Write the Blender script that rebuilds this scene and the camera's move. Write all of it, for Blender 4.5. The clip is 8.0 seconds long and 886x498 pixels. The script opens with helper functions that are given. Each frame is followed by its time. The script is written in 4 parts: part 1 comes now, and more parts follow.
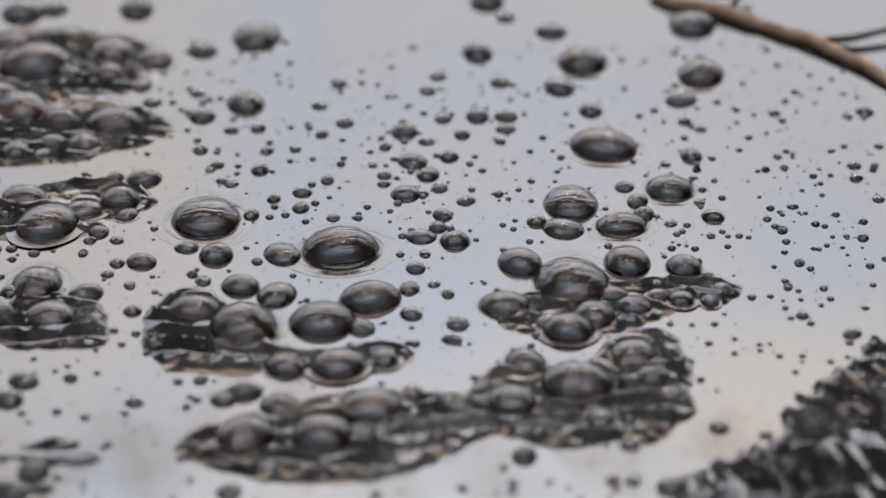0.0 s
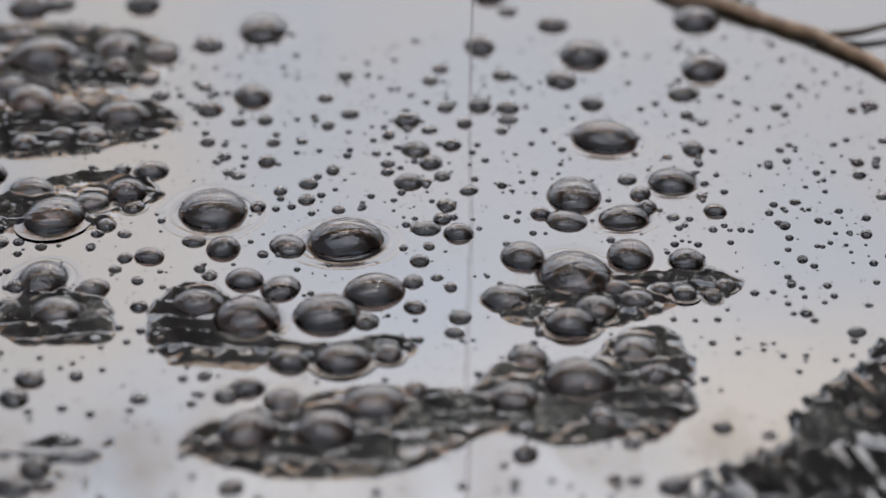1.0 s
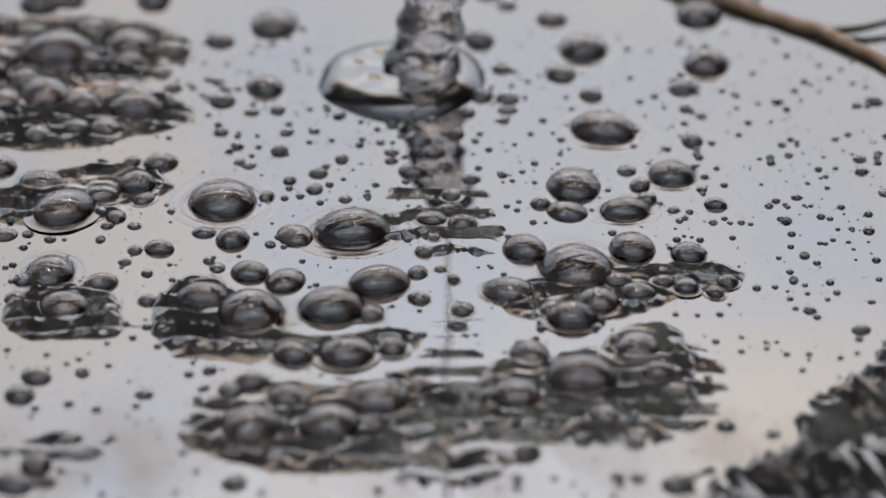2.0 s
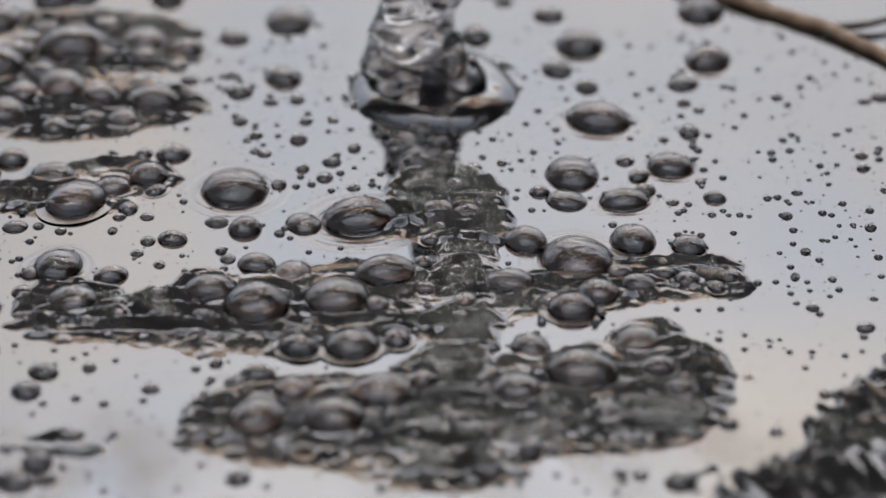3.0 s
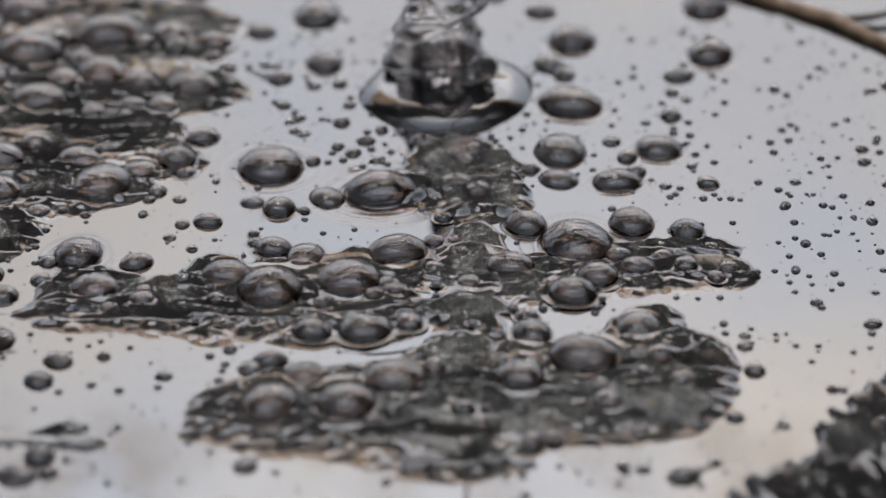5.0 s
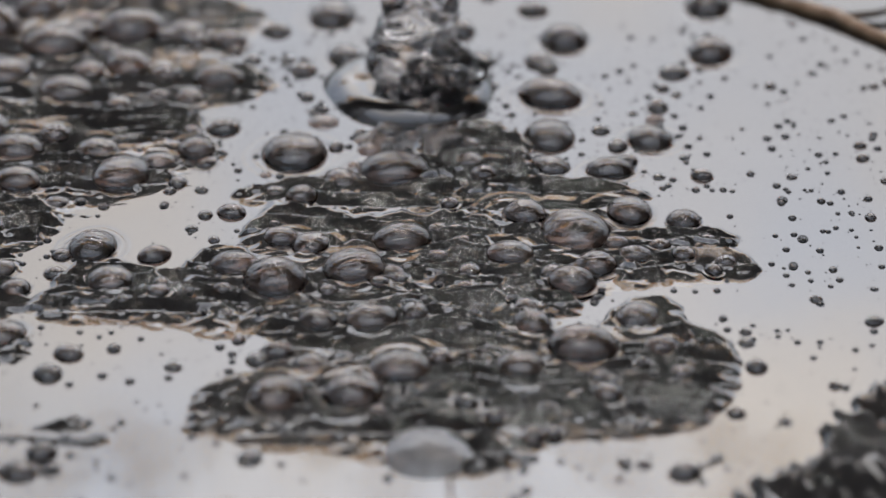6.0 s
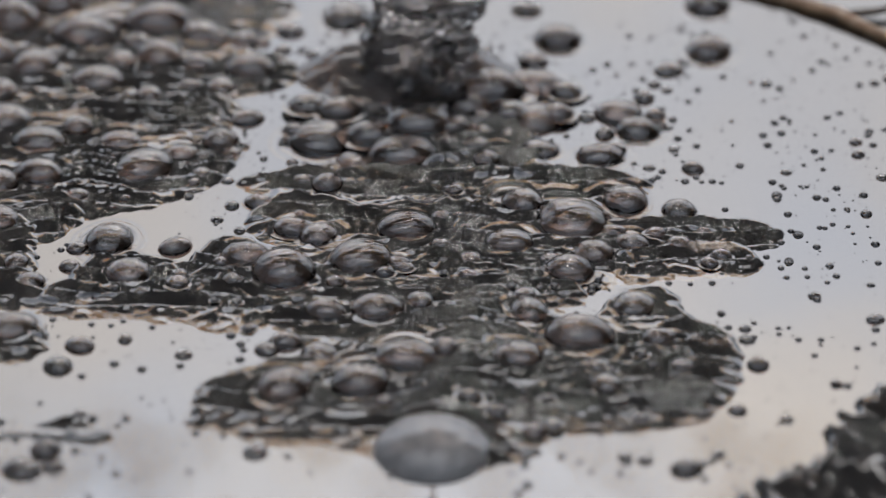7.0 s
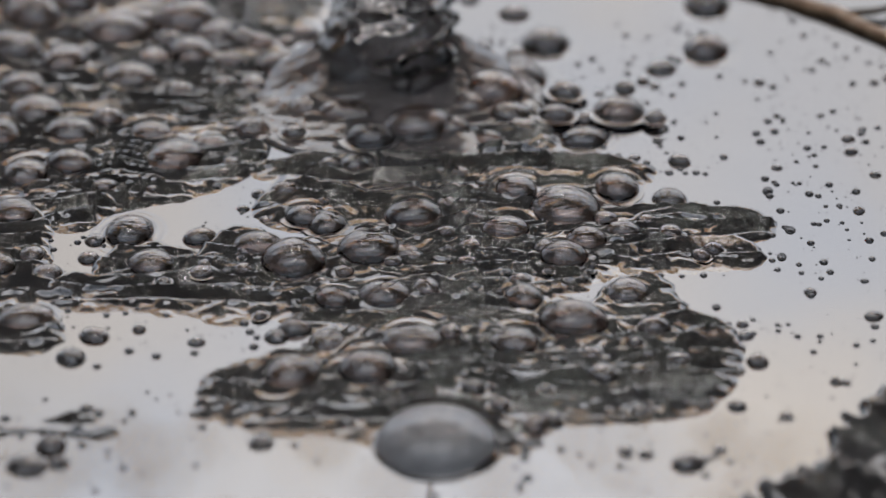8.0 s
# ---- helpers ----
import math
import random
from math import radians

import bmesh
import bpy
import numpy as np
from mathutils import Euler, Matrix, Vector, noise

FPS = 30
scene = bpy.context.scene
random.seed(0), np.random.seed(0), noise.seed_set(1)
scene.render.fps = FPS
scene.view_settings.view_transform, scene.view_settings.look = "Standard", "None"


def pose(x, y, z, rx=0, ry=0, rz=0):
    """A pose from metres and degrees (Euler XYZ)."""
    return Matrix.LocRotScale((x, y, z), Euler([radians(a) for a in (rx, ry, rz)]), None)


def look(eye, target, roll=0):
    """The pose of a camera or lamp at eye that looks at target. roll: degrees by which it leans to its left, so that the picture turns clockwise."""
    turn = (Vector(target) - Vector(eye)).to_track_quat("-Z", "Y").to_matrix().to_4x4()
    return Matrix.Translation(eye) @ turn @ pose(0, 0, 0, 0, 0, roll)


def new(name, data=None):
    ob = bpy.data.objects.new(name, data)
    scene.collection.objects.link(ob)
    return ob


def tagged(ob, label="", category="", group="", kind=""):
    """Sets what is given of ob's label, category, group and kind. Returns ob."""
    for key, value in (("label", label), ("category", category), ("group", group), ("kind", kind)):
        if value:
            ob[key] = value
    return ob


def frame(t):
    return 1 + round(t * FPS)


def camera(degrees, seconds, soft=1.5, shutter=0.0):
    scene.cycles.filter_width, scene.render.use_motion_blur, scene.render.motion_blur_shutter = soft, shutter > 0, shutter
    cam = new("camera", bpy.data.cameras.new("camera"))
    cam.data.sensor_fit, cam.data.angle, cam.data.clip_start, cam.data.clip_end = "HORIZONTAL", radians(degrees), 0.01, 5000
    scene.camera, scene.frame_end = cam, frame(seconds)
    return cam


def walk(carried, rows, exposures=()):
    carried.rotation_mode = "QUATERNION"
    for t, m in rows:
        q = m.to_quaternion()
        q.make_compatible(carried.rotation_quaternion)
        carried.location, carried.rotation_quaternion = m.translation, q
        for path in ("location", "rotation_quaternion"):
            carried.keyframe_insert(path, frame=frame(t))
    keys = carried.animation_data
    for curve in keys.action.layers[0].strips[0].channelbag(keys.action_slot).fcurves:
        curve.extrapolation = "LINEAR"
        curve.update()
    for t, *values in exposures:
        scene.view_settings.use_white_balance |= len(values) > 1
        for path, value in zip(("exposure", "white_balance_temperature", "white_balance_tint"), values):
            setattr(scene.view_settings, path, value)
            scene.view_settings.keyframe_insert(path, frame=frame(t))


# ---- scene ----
cam = camera(20, 8.0, 1.4)
cam.data.dof.use_dof = True
cam.data.dof.focus_distance = 0.573
cam.data.dof.aperture_fstop = 7.8
EYE = (0, -0.4936, 0.285)
walk(cam, [(0, look(EYE, (0, 0, 0))), (8, look(EYE, (0, 0, 0)))], [(0, 0.32, 5910, 5), (8, 0.32, 5990, 5)])

# ---- daylight ----
SUN_EL, SUN_AZ = 56, 3
world = bpy.data.worlds.new("hazy_sky")
scene.world = world
world.use_nodes = True
wn = world.node_tree
sky = wn.nodes.new("ShaderNodeTexSky")
sky.sky_type = "NISHITA"
sky.sun_disc = False
sky.sun_elevation, sky.sun_rotation = radians(SUN_EL), radians(SUN_AZ)
sky.air_density, sky.dust_density, sky.ozone_density = 0.6, 9.0, 0.4
# thin broken haze over the whole sky
where = wn.nodes.new("ShaderNodeTexCoord")
cloud = wn.nodes.new("ShaderNodeTexNoise")
cloud.inputs["Scale"].default_value, cloud.inputs["Detail"].default_value = 6.5, 3
veil = wn.nodes.new("ShaderNodeValToRGB")
veil.color_ramp.elements[0].position, veil.color_ramp.elements[0].color = 0.36, (0.80, 0.86, 0.98, 1)
veil.color_ramp.elements[1].position, veil.color_ramp.elements[1].color = 0.66, (1.0, 0.93, 0.84, 1)
haze = wn.nodes.new("ShaderNodeMix")
haze.data_type, haze.blend_type = "RGBA", "MULTIPLY"
haze.inputs[0].default_value = 1.0
wn.links.new(where.outputs["Generated"], cloud.inputs["Vector"])
wn.links.new(cloud.outputs["Fac"], veil.inputs[0])
wn.links.new(sky.outputs[0], haze.inputs[6])
wn.links.new(veil.outputs[0], haze.inputs[7])
# high even cloud, as bright overhead as low down
cover = wn.nodes.new("ShaderNodeMix")
cover.data_type, cover.blend_type = "RGBA", "ADD"
cover.inputs[0].default_value = 1.0
cover.inputs[7].default_value = (2.8, 2.85, 3.0, 1)
wn.links.new(haze.outputs[2], cover.inputs[6])
wn.links.new(cover.outputs[2], wn.nodes["Background"].inputs[0])
wn.nodes["Background"].inputs[1].default_value = 0.15
sun = new("sun", bpy.data.lights.new("sun", "SUN"))
sun.data.energy, sun.data.angle, sun.data.color = 0.6, radians(12), (1.0, 0.95, 0.88)
sun.matrix_basis = look((math.sin(radians(SUN_AZ)) * math.cos(radians(SUN_EL)) * 20, math.cos(radians(SUN_AZ)) * math.cos(radians(SUN_EL)) * 20, math.sin(radians(SUN_EL)) * 20), (0, 0, 0))

MM = 0.001


# ---- materials ----
def material(name, colour, rough, ior=1.5):
    m = bpy.data.materials.new(name)
    m.use_nodes = True
    b = m.node_tree.nodes["Principled BSDF"]
    b.inputs["Base Color"].default_value = (*colour, 1)
    b.inputs["Roughness"].default_value = rough
    b.inputs["IOR"].default_value = ior
    return m, m.node_tree, b


def noise_of(nt, scale, detail=3, coords="Object", stretch=None, random_shift=False):
    tc = nt.nodes.new("ShaderNodeTexCoord")
    n = nt.nodes.new("ShaderNodeTexNoise")
    n.inputs["Scale"].default_value, n.inputs["Detail"].default_value = scale, detail
    src = tc.outputs[coords]
    if stretch or random_shift:
        mp = nt.nodes.new("ShaderNodeMapping")
        nt.links.new(src, mp.inputs[0])
        if stretch:
            mp.inputs["Scale"].default_value = stretch
        if random_shift:
            oi = nt.nodes.new("ShaderNodeObjectInfo")
            mul = nt.nodes.new("ShaderNodeMath")
            mul.operation = "MULTIPLY"
            mul.inputs[1].default_value = 40
            nt.links.new(oi.outputs["Random"], mul.inputs[0])
            nt.links.new(mul.outputs[0], mp.inputs["Location"])
        src = mp.outputs[0]
    nt.links.new(src, n.inputs["Vector"])
    return n.outputs["Fac"]


def tint(nt, b, fac, stops):
    r = nt.nodes.new("ShaderNodeValToRGB")
    e = r.color_ramp.elements
    e[0].position, e[0].color = stops[0][0], (*stops[0][1], 1)
    e[1].position, e[1].color = stops[-1][0], (*stops[-1][1], 1)
    for p, c in stops[1:-1]:
        q = e.new(p)
        q.color = (*c, 1)
    nt.links.new(fac, r.inputs[0])
    nt.links.new(r.outputs[0], b.inputs["Base Color"])


def relief(nt, b, fac, strength, distance):
    u = nt.nodes.new("ShaderNodeBump")
    u.inputs["Strength"].default_value, u.inputs["Distance"].default_value = strength, distance
    nt.links.new(fac, u.inputs["Height"])
    old = b.inputs["Normal"].links
    if old:
        nt.links.new(old[0].from_socket, u.inputs["Normal"])
    nt.links.new(u.outputs[0], b.inputs["Normal"])


OIL, nt, b = material("dark_oil", (0.008, 0.008, 0.008), 0.015, 1.95)
tint(nt, b, noise_of(nt, 30, 4), [(0.3, (0.006, 0.006, 0.0062)), (0.7, (0.014, 0.0138, 0.014))])
relief(nt, b, noise_of(nt, 14, 2), 0.05, 0.004)
relief(nt, b, noise_of(nt, 120, 3, stretch=(1.2, 0.5, 1)), 0.035, 0.0005)

RUCKED, nt, b = material("wrinkled_oil", (0.008, 0.008, 0.008), 0.07, 1.95)
tint(nt, b, noise_of(nt, 60, 4), [(0.3, (0.016, 0.0157, 0.0155)), (0.7, (0.036, 0.035, 0.0345))])
relief(nt, b, noise_of(nt, 420, 3, stretch=(1.5, 0.35, 1), random_shift=True), 0.18, 0.0005)

CLOUDY, nt, b = material("cloudy_skin", (0.16, 0.155, 0.15), 0.24, 1.6)
tint(nt, b, noise_of(nt, 1.1, 3), [(0.3, (0.16, 0.157, 0.155)), (0.7, (0.25, 0.245, 0.24))])
relief(nt, b, noise_of(nt, 1.6, 2), 0.1, 0.05)

HEAP, nt, b = material("folded_oil", (0.04, 0.036, 0.034), 0.05, 1.6)
tint(nt, b, noise_of(nt, 70, 4, stretch=(0.6, 1.5, 1.5)), [(0.3, (0.04, 0.036, 0.034)), (0.7, (0.10, 0.09, 0.085))])
relief(nt, b, noise_of(nt, 160, 3, stretch=(0.5, 1.6, 1)), 0.35, 0.0015)

FILM, nt, b = material("oil_film", (0.02, 0.018, 0.017), 0.03, 2.0)
tint(nt, b, noise_of(nt, 2.2, 4, random_shift=True), [(0.3, (0.018, 0.015, 0.013)), (0.55, (0.036, 0.029, 0.025)), (0.75, (0.06, 0.047, 0.038))])
relief(nt, b, noise_of(nt, 2.2, 4, stretch=(0.5, 3.6, 3.6), random_shift=True), 0.5, 0.06)

BOWL, nt, b = material("hollow_oil", (0.02, 0.018, 0.017), 0.06, 2.0)
tint(nt, b, noise_of(nt, 2.2, 4, random_shift=True), [(0.3, (0.012, 0.010, 0.009)), (0.55, (0.026, 0.021, 0.018)), (0.75, (0.05, 0.039, 0.032))])
relief(nt, b, noise_of(nt, 2.4, 4, stretch=(0.55, 3.4, 3.4), random_shift=True), 0.85, 0.06)


def clear_skin(name, ior, stops, wrinkle):
    """A thin clear film of oil: mirror-like by its slant, else letting brown light through."""
    m, nt, b = material(name, (0.03, 0.025, 0.022), 0.005, ior)
    u = nt.nodes.new("ShaderNodeBump")
    u.inputs["Strength"].default_value, u.inputs["Distance"].default_value = wrinkle
    nt.links.new(noise_of(nt, 2.6, 3, stretch=(0.5, 3.0, 3.0), random_shift=True), u.inputs["Height"])
    gloss = nt.nodes.new("ShaderNodeBsdfGlossy")
    gloss.inputs["Roughness"].default_value = 0.04
    clear = nt.nodes.new("ShaderNodeBsdfTransparent")
    hue = nt.nodes.new("ShaderNodeValToRGB")
    for q, (p, c) in zip(hue.color_ramp.elements, stops):
        q.position, q.color = p, (*c, 1)
    slant = nt.nodes.new("ShaderNodeLayerWeight")
    slant.inputs["Blend"].default_value = 0.5
    steep, rim = nt.nodes.new("ShaderNodeMath"), nt.nodes.new("ShaderNodeMath")
    steep.operation, steep.inputs[1].default_value = "POWER", 4.0
    rim.operation = "MULTIPLY_ADD"
    bare = ((ior - 1) / (ior + 1)) ** 2
    rim.inputs[1].default_value, rim.inputs[2].default_value = 0.9 - bare, bare
    nt.links.new(slant.outputs["Facing"], steep.inputs[0])
    nt.links.new(steep.outputs[0], rim.inputs[0])
    both = nt.nodes.new("ShaderNodeMixShader")
    nt.links.new(noise_of(nt, 1.3, 4, random_shift=True), hue.inputs[0])
    nt.links.new(hue.outputs[0], clear.inputs["Color"])
    nt.links.new(u.outputs[0], gloss.inputs["Normal"])
    nt.links.new(u.outputs[0], slant.inputs["Normal"])
    nt.links.new(rim.outputs[0], both.inputs[0])
    nt.links.new(clear.outputs[0], both.inputs[1])
    nt.links.new(gloss.outputs[0], both.inputs[2])
    nt.links.new(both.outputs[0], nt.nodes["Material Output"].inputs[0])
    nt.nodes.remove(b)
    return m


SKIN = clear_skin("bubble_skin", 2.15, ((0.35, (0.40, 0.31, 0.27)), (0.7, (0.76, 0.66, 0.60))), (0.11, 0.03))


def glassy(name, ior, colour, waves, distance):
    """Clear brown oil in a thick body."""
    m, nt, b = material(name, colour, 0.01, ior)
    b.inputs["Transmission Weight"].default_value = 1.0
    tint(nt, b, noise_of(nt, 55, 3), [(0.3, tuple(c * 0.72 for c in colour)), (0.7, colour)])
    relief(nt, b, noise_of(nt, 150, 2, stretch=(0.6, 0.6, 1.4)), waves, distance)
    return m


POUR = glassy("pouring_oil", 1.42, (0.93, 0.88, 0.85), 0.25, 0.003)
CLEAR = glassy("clear_oil", 1.5, (0.90, 0.88, 0.86), 0.15, 0.003)

# amber leaves out of view, added only to warm what the oil mirrors
AMBER, nt, b = material("added_amber_leaves", (0.30, 0.17, 0.07), 0.6)
tint(nt, b, noise_of(nt, 2.5, 3), [(0.3, (0.36, 0.20, 0.08)), (0.7, (0.62, 0.42, 0.20))])
thin = nt.nodes.new("ShaderNodeBsdfTranslucent")
thin.inputs["Color"].default_value = (0.98, 0.66, 0.30, 1)
both = nt.nodes.new("ShaderNodeMixShader")
both.inputs[0].default_value = 0.8
nt.links.new(b.outputs[0], both.inputs[1])
nt.links.new(thin.outputs[0], both.inputs[2])
nt.links.new(both.outputs[0], nt.nodes["Material Output"].inputs[0])

BARK, nt, b = material("bark", (0.12, 0.08, 0.05), 0.8)
tint(nt, b, noise_of(nt, 6, 5), [(0.3, (0.05, 0.035, 0.025)), (0.7, (0.16, 0.11, 0.07))])
relief(nt, b, noise_of(nt, 14, 4, stretch=(1, 1, 0.2)), 0.6, 0.03)

TWIG, nt, b = material("wet_twig", (0.25, 0.14, 0.06), 0.45)
tint(nt, b, noise_of(nt, 220, 4), [(0.3, (0.26, 0.16, 0.09)), (0.55, (0.50, 0.33, 0.20)), (0.75, (0.62, 0.46, 0.32))])
relief(nt, b, noise_of(nt, 500, 3), 0.5, 0.001)

LEAF, nt, b = material("leaves", (0.10, 0.09, 0.07), 0.5)
tint(nt, b, noise_of(nt, 1.5, 4), [(0.3, (0.18, 0.165, 0.145)), (0.6, (0.27, 0.25, 0.225)), (0.8, (0.34, 0.29, 0.23))])
thin = nt.nodes.new("ShaderNodeBsdfTranslucent")
thin.inputs["Color"].default_value = (0.58, 0.54, 0.51, 1)
both = nt.nodes.new("ShaderNodeMixShader")
both.inputs[0].default_value = 0.5
nt.links.new(b.outputs[0], both.inputs[1])
nt.links.new(thin.outputs[0], both.inputs[2])
nt.links.new(both.outputs[0], nt.nodes["Material Output"].inputs[0])

SOIL, nt, b = material("dark_soil", (0.08, 0.06, 0.045), 0.9)
tint(nt, b, noise_of(nt, 3, 6), [(0.3, (0.04, 0.03, 0.022)), (0.7, (0.12, 0.09, 0.065))])
relief(nt, b, noise_of(nt, 30, 5), 0.8, 0.03)


# ---- mesh helpers ----
def mesh_of(name, verts, faces, mat, smooth=True):
    me = bpy.data.meshes.new(name)
    me.from_pydata([tuple(v) for v in verts], [], faces)
    me.materials.append(mat)
    me.polygons.foreach_set("use_smooth", [smooth] * len(me.polygons))
    me.update()
    return me


def part(name, me, parent, label=""):
    ob = new(name, me)
    ob.parent = parent
    return tagged(ob, label) if label else ob


def lathe(profile, seg=32, wobble=None, close_top=True):
    """Rings of (r, z) from the top down, turned about z."""
    verts, faces = [], []
    for i, (r, z) in enumerate(profile):
        for k in range(seg):
            a = 2 * math.pi * k / seg
            v = Vector((r * math.cos(a), r * math.sin(a), z))
            verts.append(wobble(v, a) if wobble else v)
    for i in range(len(profile) - 1):
        for k in range(seg):
            k2 = (k + 1) % seg
            faces.append((i * seg + k, (i + 1) * seg + k, (i + 1) * seg + k2, i * seg + k2))
    if close_top:
        verts.append(Vector((0, 0, profile[0][1])))
        verts[-1] = wobble(verts[-1], 0) if wobble else verts[-1]
        for k in range(seg):
            faces.append((len(verts) - 1, k, (k + 1) % seg))
    return verts, faces


def tube(points, radii, seg=8):
    verts, faces = [], []
    pts = [Vector(p) for p in points]
    for i, p in enumerate(pts):
        d = (pts[min(i + 1, len(pts) - 1)] - pts[max(i - 1, 0)]).normalized()
        u = d.cross(Vector((0.13, 0.21, 1)) if abs(d.z) < 0.9 else Vector((1, 0.1, 0))).normalized()
        w = d.cross(u)
        for k in range(seg):
            a = 2 * math.pi * k / seg
            verts.append(p + (u * math.cos(a) + w * math.sin(a)) * radii[i])
    for i in range(len(pts) - 1):
        for k in range(seg):
            k2 = (k + 1) % seg
            faces.append((i * seg + k, i * seg + k2, (i + 1) * seg + k2, (i + 1) * seg + k))
    faces.append(tuple(range(seg)))
    faces.append(tuple(range((len(pts) - 1) * seg, len(pts) * seg))[::-1])
    return verts, faces


# ---- drift of the surface, in millimetres ----
TIMES = (1.5, 3, 4.5, 6, 7, 8)
ANCHORS = []
MOVERS = []


def anchor(x, y, *moves):
    ANCHORS.append((x, y, moves))


anchor(87.7, -36.1, (1.7, 1.1), (3.4, 2.3), (5, 3.2), (5.9, 4.6), (6.4, 5.3), (6.4, 6.5))
anchor(62.7, 14.9, (0.9, 4), (1, 9), (0.5, 14.2), (-1.1, 19.9), (-3.1, 23.6), (-6.1, 26.8))
anchor(78, 8.8, (1.2, 3.2), (1.9, 6.4), (2.4, 10.2), (2, 14), (1.3, 15.9), (-0.3, 18.1))
anchor(96, 5.4, (1.5, 2.1), (2.6, 4.2), (3.5, 6), (3.5, 8.2), (2.7, 9.8), (1.3, 11.1))
anchor(53.7, 29.5, (1.1, 5.6), (1.2, 12), (-0.4, 19), (-3.1, 26.7), (-5.9, 31.9), (-10.5, 38.1))
anchor(-55.1, 15.2, (2.1, 6.2), (5.6, 14.8), (11, 23.3), (18.9, 33.8), (24.9, 41.6), (32.9, 56.1))
anchor(-22.6, 1.3, (1.7, 6.2), (4.1, 14.5), (7.3, 23.2), (12.4, 39.3), (14.3, 48.6), (17.1, 63.2))
anchor(41.5, -5.3, (1.3, 4.6), (2.1, 10), (2.4, 15.8), (2.2, 23.5), (1.7, 29.3), (-0, 35.4))
anchor(-67.9, -5.3, (2.5, 3.8), (6.2, 10), (11.6, 15.8), (19.1, 22.2), (25.3, 26.8), (31.1, 32.3))
anchor(60.2, 76.1, (0.9, 5.1), (0.7, 9), (-0.1, 13), (-2.1, 16), (-3.7, 17.6), (-6.2, 18.7))
anchor(-63.4, -63.5, (1.4, 2.3), (3.3, 5.5), (5.1, 9.4), (7.9, 15), (9.9, 20.6), (12.5, 26.5))
anchor(27.8, -54.3, (0.9, 1.9), (1.3, 5.2), (1.7, 9.4), (1.8, 15.3), (1.3, 19.8), (0.2, 25.9))
anchor(30.2, 22.3, (1.1, 6.4), (0.9, 15.1), (-0.5, 23.8), (-4, 35.5), (-7.4, 45.6), (-13.2, 61.2))
anchor(28.4, -15, (1.1, 4.2), (1.6, 9.7), (1.8, 15), (1.8, 22.3), (1.2, 27.3), (-0.4, 33.5))
anchor(-43.1, -32.9, (0.8, 4), (2.1, 8.7), (4.3, 13), (5.6, 18.8), (7.3, 22.8), (9.3, 27.3))
anchor(-26.2, -30.3, (1.3, 4.2), (3.1, 9.2), (4.7, 14.3), (6.4, 22.2), (7.8, 25.7), (9.6, 29.8))
anchor(-16, -20.9, (1.3, 4.8), (3.2, 12.3), (5.3, 19.6), (6.3, 27.1), (7, 32.9), (8.4, 39))
anchor(13.5, -23.7, (0.6, 4.3), (1.1, 9.9), (1.5, 15.1), (1.6, 22.2), (1.7, 27.6), (1.2, 33.6))
anchor(-85.2, -27.8, (2, 2.4), (4.9, 6.2), (8.3, 9.8), (13.5, 14.7), (17.8, 18.2), (23.6, 22.7))
anchor(-14.9, -63.5, (1.2, 2.3), (2.2, 6.1), (4.3, 10.4), (6.4, 15.5), (7.3, 20.6), (8.4, 27.1))
anchor(-39.7, -74, (0.5, 2), (1.9, 6.3), (3.6, 10.1), (5.5, 14.7), (7, 17.9), (8.4, 22.7))
anchor(-24.4, -74, (1.3, 2.8), (2.8, 6.9), (4.4, 11.1), (6.3, 16.6), (8, 20.9), (9.6, 26.4))
anchor(-92.7, 12.8, (2, 4.8), (5, 10.8), (8.1, 17.2), (13.7, 24), (18.5, 28), (25.5, 33))
anchor(66.5, 91.1, (1.9, 4.7), (3.3, 8.4), (4.8, 10.8), (6.2, 12.5), (6.5, 13.2), (6.6, 13.5))
anchor(36.4, 98.4, (0.7, 6.1), (-0.3, 10.3), (-1.5, 12), (-4.4, 13.8), (-6.2, 13.8), (-9.6, 11.3))
anchor(-63.4, 105.6, (2.6, 4.2), (7.7, 6.6), (12.6, 9.8), (18.5, 11.2), (22, 11.2), (25.8, 10.5))
anchor(-48.9, 114.4, (2.6, 7.1), (8.4, 11.5), (13.9, 14.8), (19.9, 14.8), (23.8, 14), (27.7, 11.8))
anchor(-81.3, 62.9, (2.9, 5.9), (8.3, 12.8), (14.9, 18.6), (23.9, 24.8), (31.4, 30.8), (39.6, 32.5))
anchor(41, 52.9, (0.5, 6.6), (-0.7, 14.7), (-5.4, 20.9), (-13.1, 27.7), (-17.2, 32.9), (-21.9, 37.8))
anchor(55.7, -71.9, (1.2, 0.2), (2.3, 1.2), (3.7, 2.7), (4.7, 4.7), (5.1, 5.3), (5.2, 6.2))
anchor(37.4, -78, (0.8, 0.8), (1.5, 2.6), (1.9, 5.2), (2, 9.1), (1.9, 12.2), (1.5, 16.4))
anchor(-41.8, -93.9, (0.5, 1.9), (1.3, 4), (2, 6.7), (2.7, 10.2), (3.6, 12.1), (4.4, 15.1))
anchor(76.4, -16.5, (1.2, 2), (1.9, 4.2), (2.3, 6.4), (1.8, 9.1), (0.9, 11.2), (-0.6, 13.4))
anchor(-42.8, 48.2, (2.6, 6.9), (8.8, 15.7), (16.7, 22.5), (25, 28.9), (30.7, 32.8), (35, 36))
anchor(-6.7, 43.2, (1, 9.1), (2.2, 17.3), (3, 25), (4, 31.3), (4.4, 36.1), (4.7, 39.4))
anchor(106.2, 92.7, (2.4, 4.7), (5.1, 8.1), (7.8, 12.9), (9.2, 16.7), (9.7, 18.5), (9.7, 18.8))
